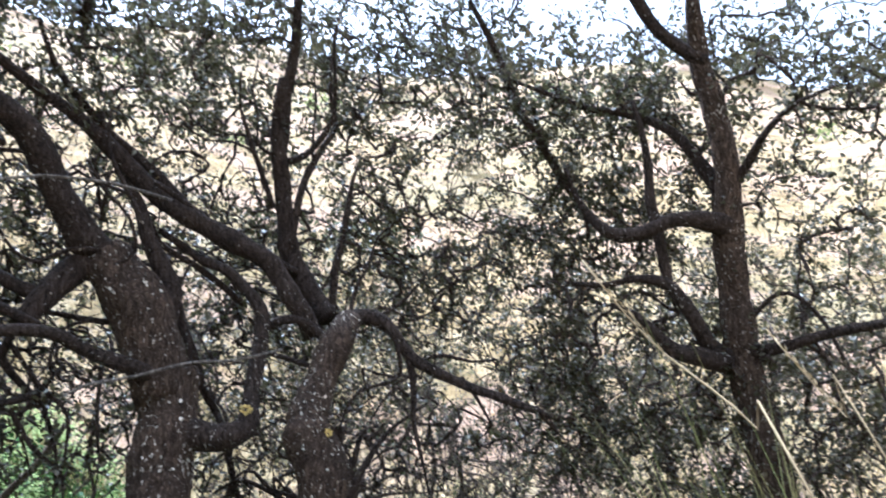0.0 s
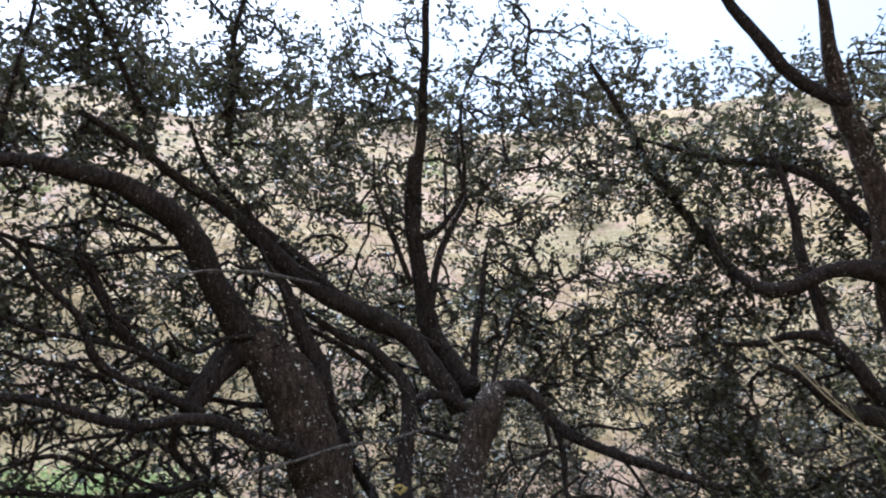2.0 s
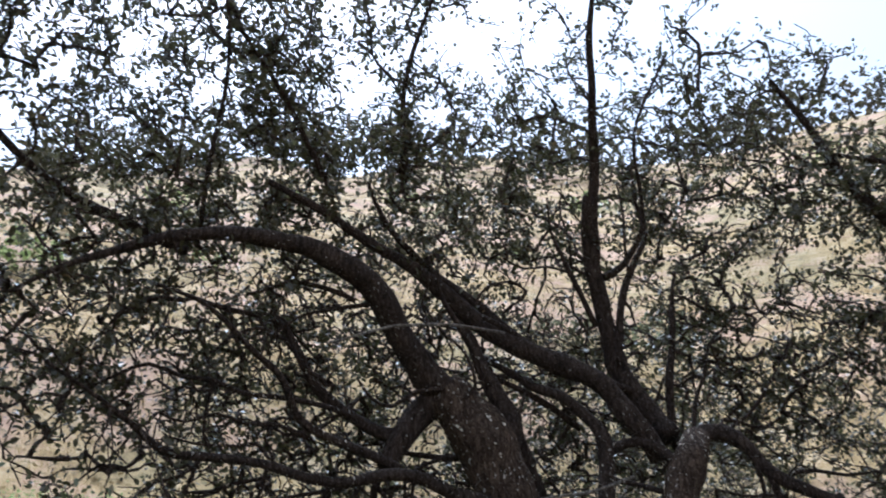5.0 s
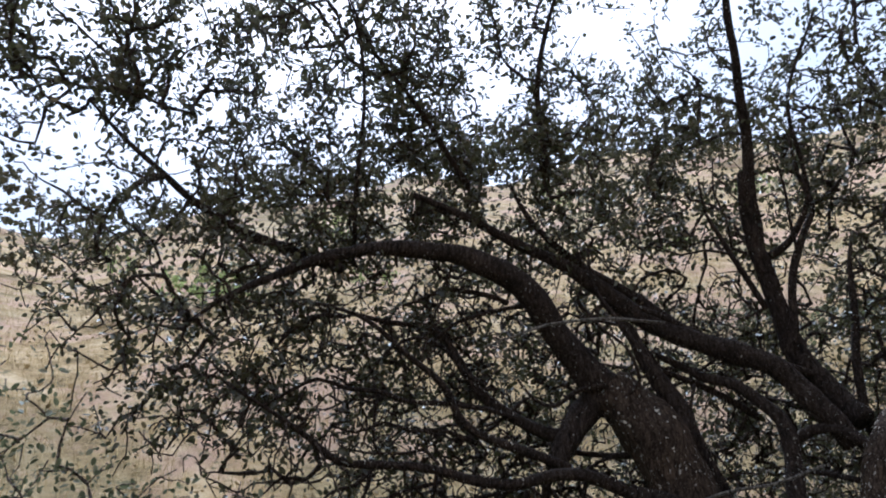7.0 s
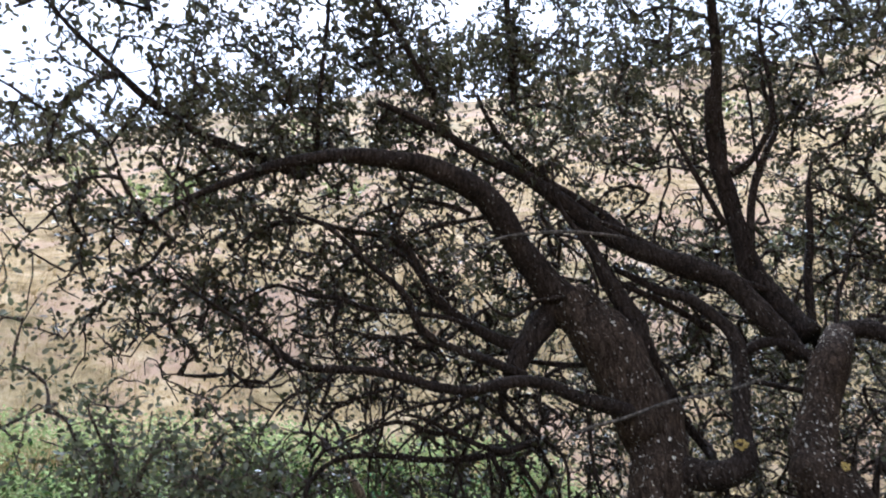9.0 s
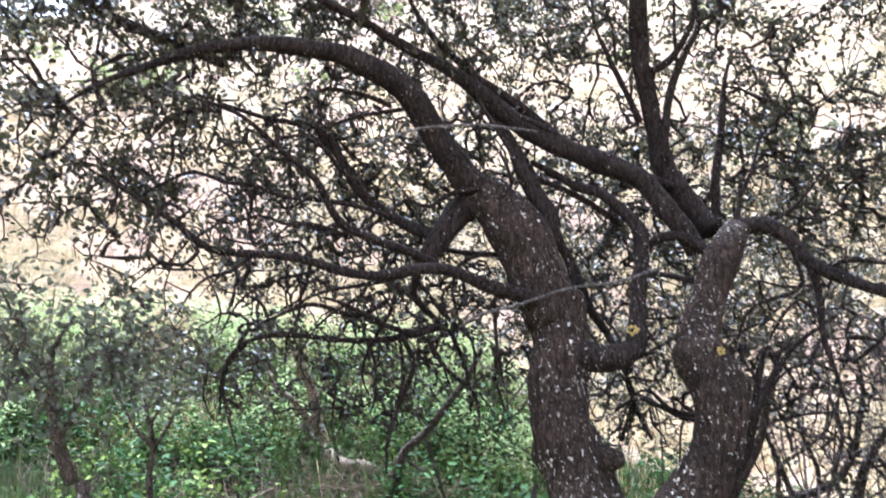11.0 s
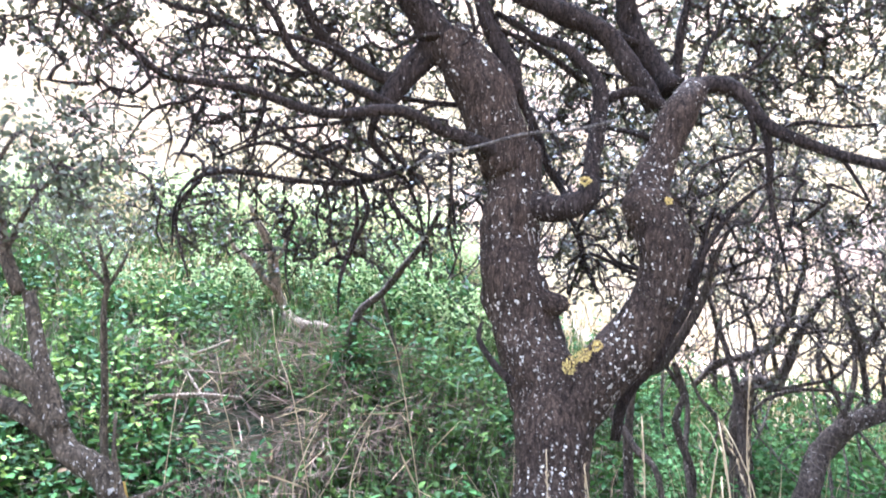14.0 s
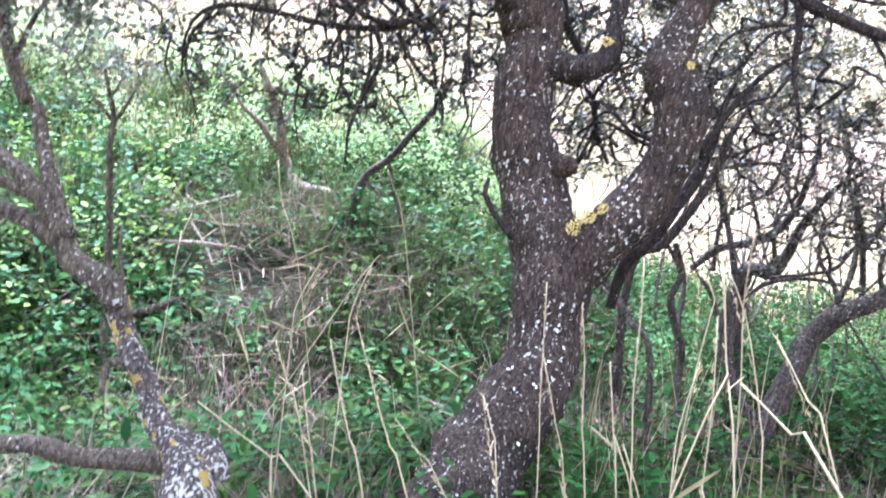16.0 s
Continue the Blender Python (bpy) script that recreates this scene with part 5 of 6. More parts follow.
cloud(right_tips, 0.71, 3.34, 3.04, 0.40, 112)
cloud(right_tips, 0.31, 3.56, 2.57, 0.42, 132, 0.60)
cloud(right_tips, 0.66, 3.35, 2.38, 0.40, 151, 0.50)
cloud(right_tips, 0.84, 3.32, 2.73, 0.35, 84, 0.70)
cloud(right_tips, 1.22, 3.02, 3.16, 0.40, 70)
cloud(right_tips, 1.49, 2.91, 2.86, 0.45, 125)
cloud(right_tips, 1.47, 3.02, 2.61, 0.40, 98)
cloud(right_tips, 1.61, 2.75, 3.07, 0.40, 56)
cloud(right_tips, 0.51, 3.34, 1.96, 0.40, 208, 0.35)
cloud(right_tips, 0.78, 3.20, 1.86, 0.40, 208, 0.40)
cloud(right_tips, 1.05, 3.23, 1.68, 0.40, 169, 0.40)
cloud(right_tips, 1.44, 3.04, 2.11, 0.40, 113, 0.50)
cloud(right_tips, 1.45, 2.96, 1.76, 0.40, 208, 0.50)
cloud(right_tips, 0.69, 3.33, 3.31, 0.40, 62)
cloud(right_tips, 0.99, 3.24, 3.10, 0.30, 42)
cloud(right_tips, 0.44, 3.61, 2.31, 0.40, 169, 0.35)
cloud(right_tips, 0.52, 3.46, 1.59, 0.40, 208, 0.40)
cloud(right_tips, 0.83, 3.30, 1.53, 0.40, 208, 0.40)
cloud(right_tips, 1.29, 3.04, 1.52, 0.40, 208, 0.50)
fgbranch_tips = []
cloud(fgbranch_tips, -1.96, 1.42, 1.71, 0.32, 22, 0.80)
cloud(fgbranch_tips, -1.81, 1.55, 1.69, 0.30, 26, 0.80)
cloud(fgbranch_tips, -1.92, 1.47, 1.56, 0.30, 19, 0.60)
cloud(fgbranch_tips, -1.70, 1.62, 1.73, 0.18, 11)
cloud(fgbranch_tips, -1.86, 1.56, 1.52, 0.25, 11, 0.50)
cloud(fgbranch_tips, -2.02, 1.40, 1.84, 0.20, 8)
cloud(fgbranch_tips, -1.78, 1.58, 1.77, 0.16, 11)
cloud(fgbranch_tips, -2.27, 1.13, 2.26, 0.16, 17)
cloud(fgbranch_tips, -2.27, 1.19, 2.09, 0.20, 19)
cloud(fgbranch_tips, -2.29, 1.20, 1.95, 0.25, 19)
cloud(fgbranch_tips, -1.90, 1.39, 1.71, 0.22, 34, 0.95)
cloud(fgbranch_tips, -1.78, 1.51, 1.72, 0.20, 34, 0.95)
cloud(fgbranch_tips, -1.70, 1.61, 1.74, 0.16, 26, 0.95)
cloud(fgbranch_tips, -1.75, 1.38, 1.61, 0.18, 26, 0.90)
cloud(fgbranch_tips, -1.87, 1.30, 1.61, 0.20, 24, 0.90)
cloud(fgbranch_tips, -1.78, 1.59, 1.63, 0.16, 22, 0.80)
cloud(fgbranch_tips, -1.91, 1.26, 1.78, 0.20, 26, 0.95)
cloud(fgbranch_tips, -1.83, 1.30, 1.81, 0.15, 18, 0.95)
sapling_tips = []
cloud(sapling_tips, -2.51, 2.27, 1.54, 0.25, 40, 0.90)
cloud(sapling_tips, -2.61, 2.22, 1.61, 0.20, 26, 0.90)
cloud(sapling_tips, -2.40, 2.33, 1.57, 0.20, 26, 0.90)
cloud(sapling_tips, -2.78, 2.25, 1.68, 0.25, 34, 0.90)
cloud(sapling_tips, -2.96, 2.27, 1.78, 0.25, 34, 0.90)
cloud(sapling_tips, -2.64, 2.32, 1.75, 0.20, 26, 0.90)
rshrub_tips = []
cloud(rshrub_tips, -0.27, 3.94, 1.13, 0.30, 37, 0.05)
cloud(rshrub_tips, -0.04, 3.94, 1.35, 0.30, 43, 0.10)
cloud(rshrub_tips, 0.19, 3.83, 1.27, 0.30, 37, 0.05)
cloud(rshrub_tips, 0.07, 4.00, 1.55, 0.35, 50, 0.20)
cloud(rshrub_tips, -0.37, 3.78, 1.34, 0.25, 37, 0.05)
cloud(rshrub_tips, -0.18, 3.88, 1.60, 0.30, 43, 0.15)
cloud(rshrub_tips, 0.26, 3.87, 1.51, 0.30, 37, 0.20)
cloud(rshrub_tips, -0.22, 3.70, 1.27, 0.45, 37, 0.12)
cloud(rshrub_tips, 0.10, 3.72, 1.35, 0.40, 37, 0.12)
cloud(rshrub_tips, 0.02, 3.60, 1.63, 0.40, 31, 0.20)
cloud(rshrub_tips, -0.34, 3.47, 1.60, 0.35, 28, 0.20)
cloud(rshrub_tips, 0.03, 3.71, 1.07, 0.35, 37, 0.05)
cloud(rshrub_tips, -0.28, 3.68, 0.95, 0.35, 37, 0.05)
cloud(rshrub_tips, -0.54, 3.65, 1.12, 0.30, 25, 0.05)
cloud(rshrub_tips, 0.16, 3.59, 0.84, 0.35, 31, 0.10)
cloud(rshrub_tips, -0.59, 3.64, 1.22, 0.25, 25, 0.05)
cloud(rshrub_tips, -0.36, 3.68, 1.35, 0.30, 31, 0.08)
cloud(rshrub_tips, -0.05, 3.70, 1.70, 0.35, 37, 0.20)
cloud(rshrub_tips, 0.16, 3.70, 1.75, 0.35, 37, 0.25)
cloud(rshrub_tips, -0.27, 3.67, 1.74, 0.30, 31, 0.15)
big_oak = make_tree("holm_oak", "gnarled evergreen oak with lichen-spotted forked trunk", oak, oak_tips, BARK, LEAF, 11, leaves=16, size=0.0230, thin=0.0024)
make_tree("oak_tree", "dark evergreen oak with crooked elbow limb", right, right_tips, BARK, LEAF, 23, leaves=16, size=0.0230, thin=0.0023)
make_tree("young_oak", "low crooked young oak, its stem crusted with lichen", fgbranch, fgbranch_tips, BARK_YOUNG, LEAF_GREY, 31, leaves=8, size=0.0205, thin=0.0014, twig=TWIG_LIT_GREY)
make_tree("oak_sapling", "slender grey oak sapling with small pale leaves", sapling, sapling_tips, BARK_YOUNG, LEAF_GREY, 37, leaves=6, size=0.024, thin=0.0014, twig=TWIG_LIT_GREY)
make_tree("bare_shrub", "leaning grey shrub with sparse bare twigs", rshrub, rshrub_tips, BARK_FAR, LEAF_GREY, 41, leaves=6, thin=0.0015, twig=TWIG_LIT_GREY, category="shrub")
make_tree("dead_branch", "broken dead branch lying on the weeds", deadwood, [], DEAD, LEAF, 43, category="branch")
make_tree("grey_branch", "grey dead stem rising from the weeds", graywood, [], BARK_FAR, LEAF, 47, category="branch")
for part_name, q in twigdead:
    v, f = tube(q, 6)
    tagged(mesh_object("pale_twig", v, f, PALE), "thin bleached dead twig caught in the oak", "twig", "dead twigs")
for part_name, q in sticks:
    v, f = tube(q, 7, 0.1)
    tagged(mesh_object("dead_stick", v, f, DEAD), "broken grey stick lying in the weeds", "stick", "sticks in the weeds")


def lichen_patch(x, y, z, facing, r, seed, parent):
    """A crust of small lobes spread over the bark."""
    rng = np.random.default_rng(seed)
    n = int(5200 * r)
    facing = unit(np.array([facing], float))[0]
    d = rng.normal(size=(n, 3))
    d -= facing * (d @ facing)[:, None]
    start = np.array((x, y, z)) + unit(d) * r * np.sqrt(rng.random((n, 1))) + facing * (0.001 + 0.006 * rng.random((n, 1)))
    v, f = blades(start, d + facing * 0.25, np.tile(facing, (n, 1)) + rng.normal(size=(n, 3)) * 0.25, 0.003 + 0.006 * rng.random(n), 0.85, 0.3)
    ob = quads_object("lichen", v, f, LICHEN, parent)
    return tagged(ob, "crusty yellow lichen", kind="stuff")


for k, (x, y, z, facing, r) in enumerate(((-0.66, 2.585, 1.13, (-0.14, -0.84, 0.53), 0.030), (-0.615, 2.58, 1.165, (-0.2, -0.84, 0.5), 0.022), (-0.575, 2.59, 1.195, (-0.22, -0.84, 0.49), 0.016),
                                          (-0.66, 2.70, 1.735, (0.25, -0.78, 0.57), 0.016), (-0.377, 2.65, 1.659, (0.64, -0.65, 0.42), 0.010))):
    lichen_patch(x, y, z, facing, r, 500 + k, big_oak)


def white_crusts(tree, low, high, count, seed):
    """Small pale crusts seated on the bark of the trunk between two heights."""
    rng = np.random.default_rng(seed)
    spots = []
    for ob in tree.children:
        if ob.name.startswith("trunk"):
            spots += [(v.co.copy(), v.normal.copy()) for v in ob.data.vertices if low < v.co.z < high and v.normal.y < -0.1 and noise.noise(v.co * 7.0) > -0.12]
    starts, along, up, size = [], [], [], []
    for j in rng.choice(len(spots), min(count, len(spots)), replace=False):
        c, nrm = np.array(spots[j][0]), np.array(spots[j][1])
        n = int(rng.integers(2, 5))
        d = rng.normal(size=(n, 3)) * (0.5, 0.5, 1.6)
        d -= nrm * (d @ nrm)[:, None]
        starts.append(c + unit(d) * rng.random((n, 1)) * 0.004 + nrm * (0.001 + 0.002 * rng.random((n, 1))))
        along.append(d + nrm * 0.15)
        up.append(np.tile(nrm, (n, 1)) + rng.normal(size=(n, 3)) * 0.15)
        size.append(0.004 + (0.003 + 0.011 * rng.random() ** 2) * rng.random(n))
    v, f = blades(np.vstack(starts), np.vstack(along), np.vstack(up), np.concatenate(size), 0.52, 0.1)
    return tagged(quads_object("lichen", v, f, WHITE_LICHEN, tree), "small white lichen crusts", kind="stuff")


white_crusts(big_oak, 0.25, 1.35, 380, 71)
white_crusts(big_oak, 1.3, 2.3, 200, 72)
# ---- thicket behind the trees ----
def sweep(start, lean, rise, r0, rng, n=6):
    """A crooked stem from the ground."""
    pts, p, d = [], np.array(start, float), np.array((lean[0], lean[1], 1.0))
    for i in range(n + 1):
        pts.append((*p, r0 * (1 - 0.85 * i / n)))
        d = d + rng.normal(size=3) * (0.3, 0.3, 0.12)
        d[2] = max(d[2], 0.35)
        p = p + d / np.linalg.norm(d) * rise / n
    return pts


def make_shrub(x, y, tall, wide, seed, label, leaf=None, leafy=0.6, tips_n=170, stems=5, size=0.030, leaves=12, name="oak_shrub", low=0.1, bare_foot=0.0):
    rng = np.random.default_rng(seed)
    z = height(x, y) - 0.08
    limbs, tips = [], []
    for i in range(stems):
        a = rng.random() * 2 * math.pi
        lean = (math.cos(a) * wide / tall, math.sin(a) * wide / tall)
        limb(limbs, "stem", *sweep((x + 0.1 * math.cos(a), y + 0.1 * math.sin(a), z), lean, tall * (0.7 + 0.4 * rng.random()), 0.005 + 0.007 * rng.random(), rng))
    while len(tips) < tips_n:
        d = rng.normal(size=3)
        d *= rng.random() ** 0.45 / np.linalg.norm(d)
        p = np.array((x, y, z + tall * 0.62)) + d * (wide, wide, tall * 0.5)
        if noise.noise(p * 2.6) > -0.1 and p[2] > height(p[0], p[1]) + low:
            tips.append((*p, leafy * (1 - bare_foot * (1 - smooth(1.4, 2.2, p[2])))))
    return make_tree(name, label, limbs, tips, BARK_FAR, leaf or LEAF_OLIVE, seed, leaves=leaves, size=size, category="shrub", twig=TWIG_LIT_GREY)


SHRUBS = "dense twiggy evergreen shrub behind the oaks"
for k, (az, far, tall, wide, leafy, n, low) in enumerate((
        (-31, 4.4, 2.3, 0.8, 0.7, 420, 0.1), (-24, 5.2, 2.7, 0.9, 0.7, 460, 0.1), (-17, 4.3, 2.0, 0.8, 0.6, 480, 0.3), (-10, 5.0, 2.4, 0.9, 0.6, 480, 0.6), (-4, 4.2, 1.9, 0.7, 0.4, 430, 0.85),
        (2, 5.2, 2.5, 0.9, 0.4, 420, 0.95), (8, 4.4, 2.1, 0.7, 0.3, 380, 0.95), (13, 5.3, 2.3, 0.9, 0.45, 380, 0.8), (19, 4.7, 1.9, 0.8, 0.35, 260, 0.8), (26, 5.8, 1.9, 0.9, 0.3, 110, 0.9),
        (-14, 3.7, 1.5, 0.6, 0.5, 260, 0.4), (-1, 3.7, 1.7, 0.6, 0.2, 260, 0.85), (-27, 3.6, 1.6, 0.6, 0.5, 240, 0.1), (5, 6.3, 2.6, 1.0, 0.5, 320, 0.9), (-15, 6.4, 2.8, 1.0, 0.5, 300, 0.5), (-8, 3.9, 1.7, 0.6, 0.35, 300, 0.7))):
    tagged(make_shrub(-far * math.sin(radians(az)), far * math.cos(radians(az)), tall, wide, 100 + k, SHRUBS, leafy=min(0.9, leafy + 0.2), tips_n=int(n * 1.4), size=0.026, leaves=16, low=low, bare_foot=0.9), group="shrubs behind the oaks")

# bushes along the crest and on the hillside
crest = np.random.default_rng(77)
for k in range(34):
    az, far, tall = -38 + 3.1 * k + crest.normal(), 44 + 8 * crest.random(), 2.0 + 2.2 * crest.random()
    x, y = -far * math.sin(radians(az)), far * math.cos(radians(az))
    tagged(make_shrub(x, y, tall, tall * 0.9, 440 + k, "dark evergreen bush on the crest of the hill", leafy=1.0, tips_n=90, stems=4, size=0.07 * tall, leaves=14, name="crest_bush"), group="bushes along the crest")
for k, (az, far, tall) in enumerate(((58, 34, 2.0), (54, 40, 1.9), (50, 44, 1.8), (46, 42, 2.0), (41, 47, 1.6), (62, 28, 1.8), (33, 30, 1.1), (24, 38, 1.6), (12, 44, 1.5),
                                     (4, 34, 1.2), (-6, 45, 2.0), (-14, 36, 1.4), (-22, 46, 2.4), (-30, 40, 2.0), (19, 24, 0.8), (-2, 22, 0.8), (48, 22, 0.9), (57, 18, 0.7))):
    x, y = -far * math.sin(radians(az)), far * math.cos(radians(az))
    tagged(make_shrub(x, y, tall, tall * 0.8, 400 + k, "round dark green bush on the dry hillside", leafy=1.0, tips_n=110, stems=4, size=0.07 * tall, leaves=14, name="hill_bush"), group="bushes on the hillside")

for k in range(26):
    az, far, tall = -36 + 110 * crest.random(), 14 + 24 * crest.random(), 0.45 + 0.6 * crest.random()
    x, y = -far * math.sin(radians(az)), far * math.cos(radians(az))
    tagged(make_shrub(x, y, tall, tall * 1.1, 480 + k, "low pale green scrub on the dry hillside", leaf=HERB_SUNLIT if k % 2 else LEAF_GREY, leafy=1.0, tips_n=60, stems=3, size=0.09 * tall, leaves=12, name="hill_scrub"), group="low scrub on the hillside")

# ---- low growth on the bank ----
def scatter(n, az0, az1, r0, r1, seed, power=1.0):
    rng = np.random.default_rng(seed)
    az = np.radians(az0 + (az1 - az0) * rng.random(n))
    r = r0 + (r1 - r0) * rng.random(n) ** power
    x, y = -r * np.sin(az), r * np.cos(az)
    z = np.array([height(a, b) for a, b in zip(x, y)])
    return np.stack([x, y, z], 1), rng


def patchy(p, scale, seed):
    return np.array([noise.noise((a * scale, b * scale, seed)) for a, b, _ in p])


def herbs(name, label, n, area, seed, mat, size, tall, stem_leaves=9, power=1.0, gap=-0.25, width=0.62, reach=6.6):
    """Weeds with broad leaves: clumps of leaves round short stems."""
    p, rng = scatter(n, *area, seed, power)
    near = np.hypot(p[:, 0], p[:, 1]) + 0.45 * np.maximum(p[:, 0], -4.2) < reach
    p = p[(patchy(p, 1.3, seed) + 0.4 * patchy(p, 4.1, seed) > gap) & near & (np.hypot((p[:, 0] + 2.35) * 0.8, p[:, 1] - 3.15) > 0.26 + 0.4 * patchy(p, 5.0, 9)) & (np.hypot((p[:, 0] + 2.75), p[:, 1] - 3.8) > 0.36)]
    top = tall * (0.35 + 0.8 * rng.random(len(p)))
    k = stem_leaves
    base = np.repeat(p, k, 0)
    h = np.repeat(top, k) * rng.random(len(base)) ** 0.7
    start = base + np.stack([rng.normal(size=len(base)) * 0.035, rng.normal(size=len(base)) * 0.035, h], 1)
    d = rng.normal(size=(len(base), 3)) * (1, 1, 0.45) + (0, 0, 0.15)
    v, f = blades(start, d, rng.normal(size=(len(base), 3)) * 0.35 + (0, 0, 1), size * (0.5 + 0.9 * rng.random(len(base))), width)
    return tagged(quads_object(name, v, f, mat), label, "weeds", kind="stuff")


def grass(name, label, n, area, seed, mat, tall, wide=0.004, power=1.0, gap=-0.3, lean=0.35):
    """Curved blades of three pieces each."""
    p, rng = scatter(n, *area, seed, power)
    p = p[patchy(p, 1.1, seed + 3) > gap]
    n = len(p)
    L = tall * (0.45 + 0.75 * rng.random(n))[:, None]
    a = rng.random(n) * 2 * math.pi
    out = np.stack([np.cos(a), np.sin(a), np.zeros(n)], 1)
    side = np.stack([-np.sin(a), np.cos(a), np.zeros(n)], 1) * wide
    bend = (lean * (0.3 + rng.random(n)))[:, None]
    rows = []
    for s, w in ((0, 1.0), (0.4, 0.85), (0.75, 0.55), (1.0, 0.1)):
        c = p + (0, 0, -0.02) + L * (np.array((0, 0, s)) + out * bend * s * s - np.array((0, 0, 0.4)) * bend * s ** 3)
        rows += [c - side * w, c + side * w]
    v = np.stack(rows, 1).reshape(-1, 3)
    o = (np.arange(n) * 8)[:, None]
    f = np.concatenate([o + (2 * i, 2 * i + 1, 2 * i + 3, 2 * i + 2) for i in range(3)], 1).reshape(-1, 4)
    return tagged(quads_object(name, v, f, mat), label, "grass", kind="stuff")


herbs("weeds", "dense green broad-leaved weeds under the oak", 10500, (-34, 62, 1.4, 6.8), 201, HERB, 0.042, 0.24, power=0.8, gap=-0.12, width=0.48)
herbs("weeds", "tall dark green leafy weeds under the oak", 5200, (-30, 62, 1.4, 6.8), 211, HERB_DARK, 0.050, 0.36, stem_leaves=12, power=0.8, gap=0.06, width=0.4)
herbs("weeds", "tiny bright green weeds between dry stalks", 3200, (-28, 62, 1.4, 6.0), 212, HERB_LIT_FRESH, 0.022, 0.20, power=0.8, gap=0.1, width=0.6)
herbs("weeds", "green weeds at the top of the bank, coloured pale as in full sun", 7500, (20, 76, 5.3, 9.4), 202, HERB_SUNLIT, 0.036, 0.40, stem_leaves=14, gap=-0.05, width=0.45)
herbs("weeds", "yellowish green leafy weeds on the bank", 120, (38, 56, 3.5, 4.7), 213, HERB_YELLOW, 0.038, 0.45, stem_leaves=13, gap=-0.1, width=0.5)
grass("grass", "fresh green grass among the weeds", 15000, (-30, 64, 1.2, 6.8), 203, GRASS, 0.34, power=0.8)
grass("dry_grass", "matted dry grass stalks lying over the weeds", 15000, (-30, 64, 1.3, 5.2), 204, WITHERED, 0.34, 0.0022, lean=1.3, gap=-0.05)
grass("dry_grass", "bleached dry grass at the top of the bank", 5000, (18, 60, 5.2, 7.6), 208, HILL_STRAW, 0.30, 0.003, gap=0.0, lean=0.7)
# light from the open right side is painted in as a brighter leaf green
herbs("weeds", "green weeds between dry stalks beside the oak, lightened for side light", 1800, (-16, 11, 3.6, 5.6), 214, HERB_LIT_FRESH, 0.030, 0.33, gap=-0.1, width=0.45)
grass("dry_grass", "thin bleached stalks standing beside the oak", 260, (-12, 13, 2.2, 4.4), 209, STRAW, 0.62, 0.0022, gap=-0.15, lean=0.25)
herbs("weeds", "dark green weeds beside the young oak", 380, (43, 62, 2.2, 3.9), 215, HERB_DARK, 0.042, 0.34, stem_leaves=11, gap=-0.5, width=0.45)
grass("tall_grass", "tall yellow-green grass clump arching beside the path", 650, (-40, -19, 2.0, 2.7), 207, BROOM, 1.75, 0.003, gap=-1, lean=0.55)
grass("dry_grass", "sunlit dry grass on the hillside", 80000, (-48, 78, 5.5, 26.0), 205, HILL_STRAW, 0.20, 0.004, power=1.2, gap=-0.2, lean=0.7)


herbs("seed_heads", "pale dry seed heads dotted over the hillside grass", 1500, (-35, 76, 7.5, 20), 206, STRAW, 0.06, 0.35, stem_leaves=2, gap=-0.4, width=0.8, reach=99)


def heap(name, label, x, y, r, n, seed, mat, tall):
    """A mat of dry stalks lying every way over the weeds."""
    rng = np.random.default_rng(seed)
    a, d = rng.random(n) * 2 * math.pi, r * np.sqrt(rng.random(n))
    px, py = x + d * np.cos(a), y + d * np.sin(a) * 0.7
    top = tall * (1 - (d / r) ** 2)
    pz = np.array([height(u, v) for u, v in zip(px, py)]) + 0.05 + top * rng.random(n)
    along = rng.normal(size=(n, 3)) * (1, 1, 0.3)
    v, f = blades(np.stack([px, py, pz], 1), along, rng.normal(size=(n, 3)) * 0.4 + (0, 0, 1), 0.10 + 0.22 * rng.random(n), 0.022, 0.2)
    return tagged(quads_object(name, v, f, mat), label, "dry stalks", kind="stuff")


grass("dry_grass", "reddish brown dry grass between the weeds", 3800, (16, 62, 1.5, 3.9), 216, WITHERED, 0.46, 0.0026, lean=0.9, gap=-0.05)
heap("dry_stalks", "brown withered stalks strewn flat over the bank", -2.35, 3.15, 0.80, 1100, 601, WITHERED, 0.14)
heap("dry_stalks", "brown withered clump beside the oak", -1.10, 2.75, 0.18, 300, 602, WITHERED, 0.28)
heap("dry_stalks", "withered stalks below the dead branch", -2.3, 3.75, 0.6, 600, 603, WITHERED, 0.22)
heap("dry_stalks", "brown litter of withered stalks beside the young oak", -2.5, 2.0, 0.6, 260, 605, WITHERED, 0.06)
heap("dry_stalks", "bleached thin stalks strewn over the bank", -2.2, 3.3, 1.2, 130, 604, STRAW, 0.2)

heap("dry_stalks", "pale thin stalks fallen across the weeds under the oak", -1.6, 2.5, 1.6, 380, 606, STRAW, 0.25)
heap("dry_stalks", "brown withered stalks fallen beside the bare shrub", -0.2, 3.0, 0.8, 400, 607, WITHERED, 0.25)


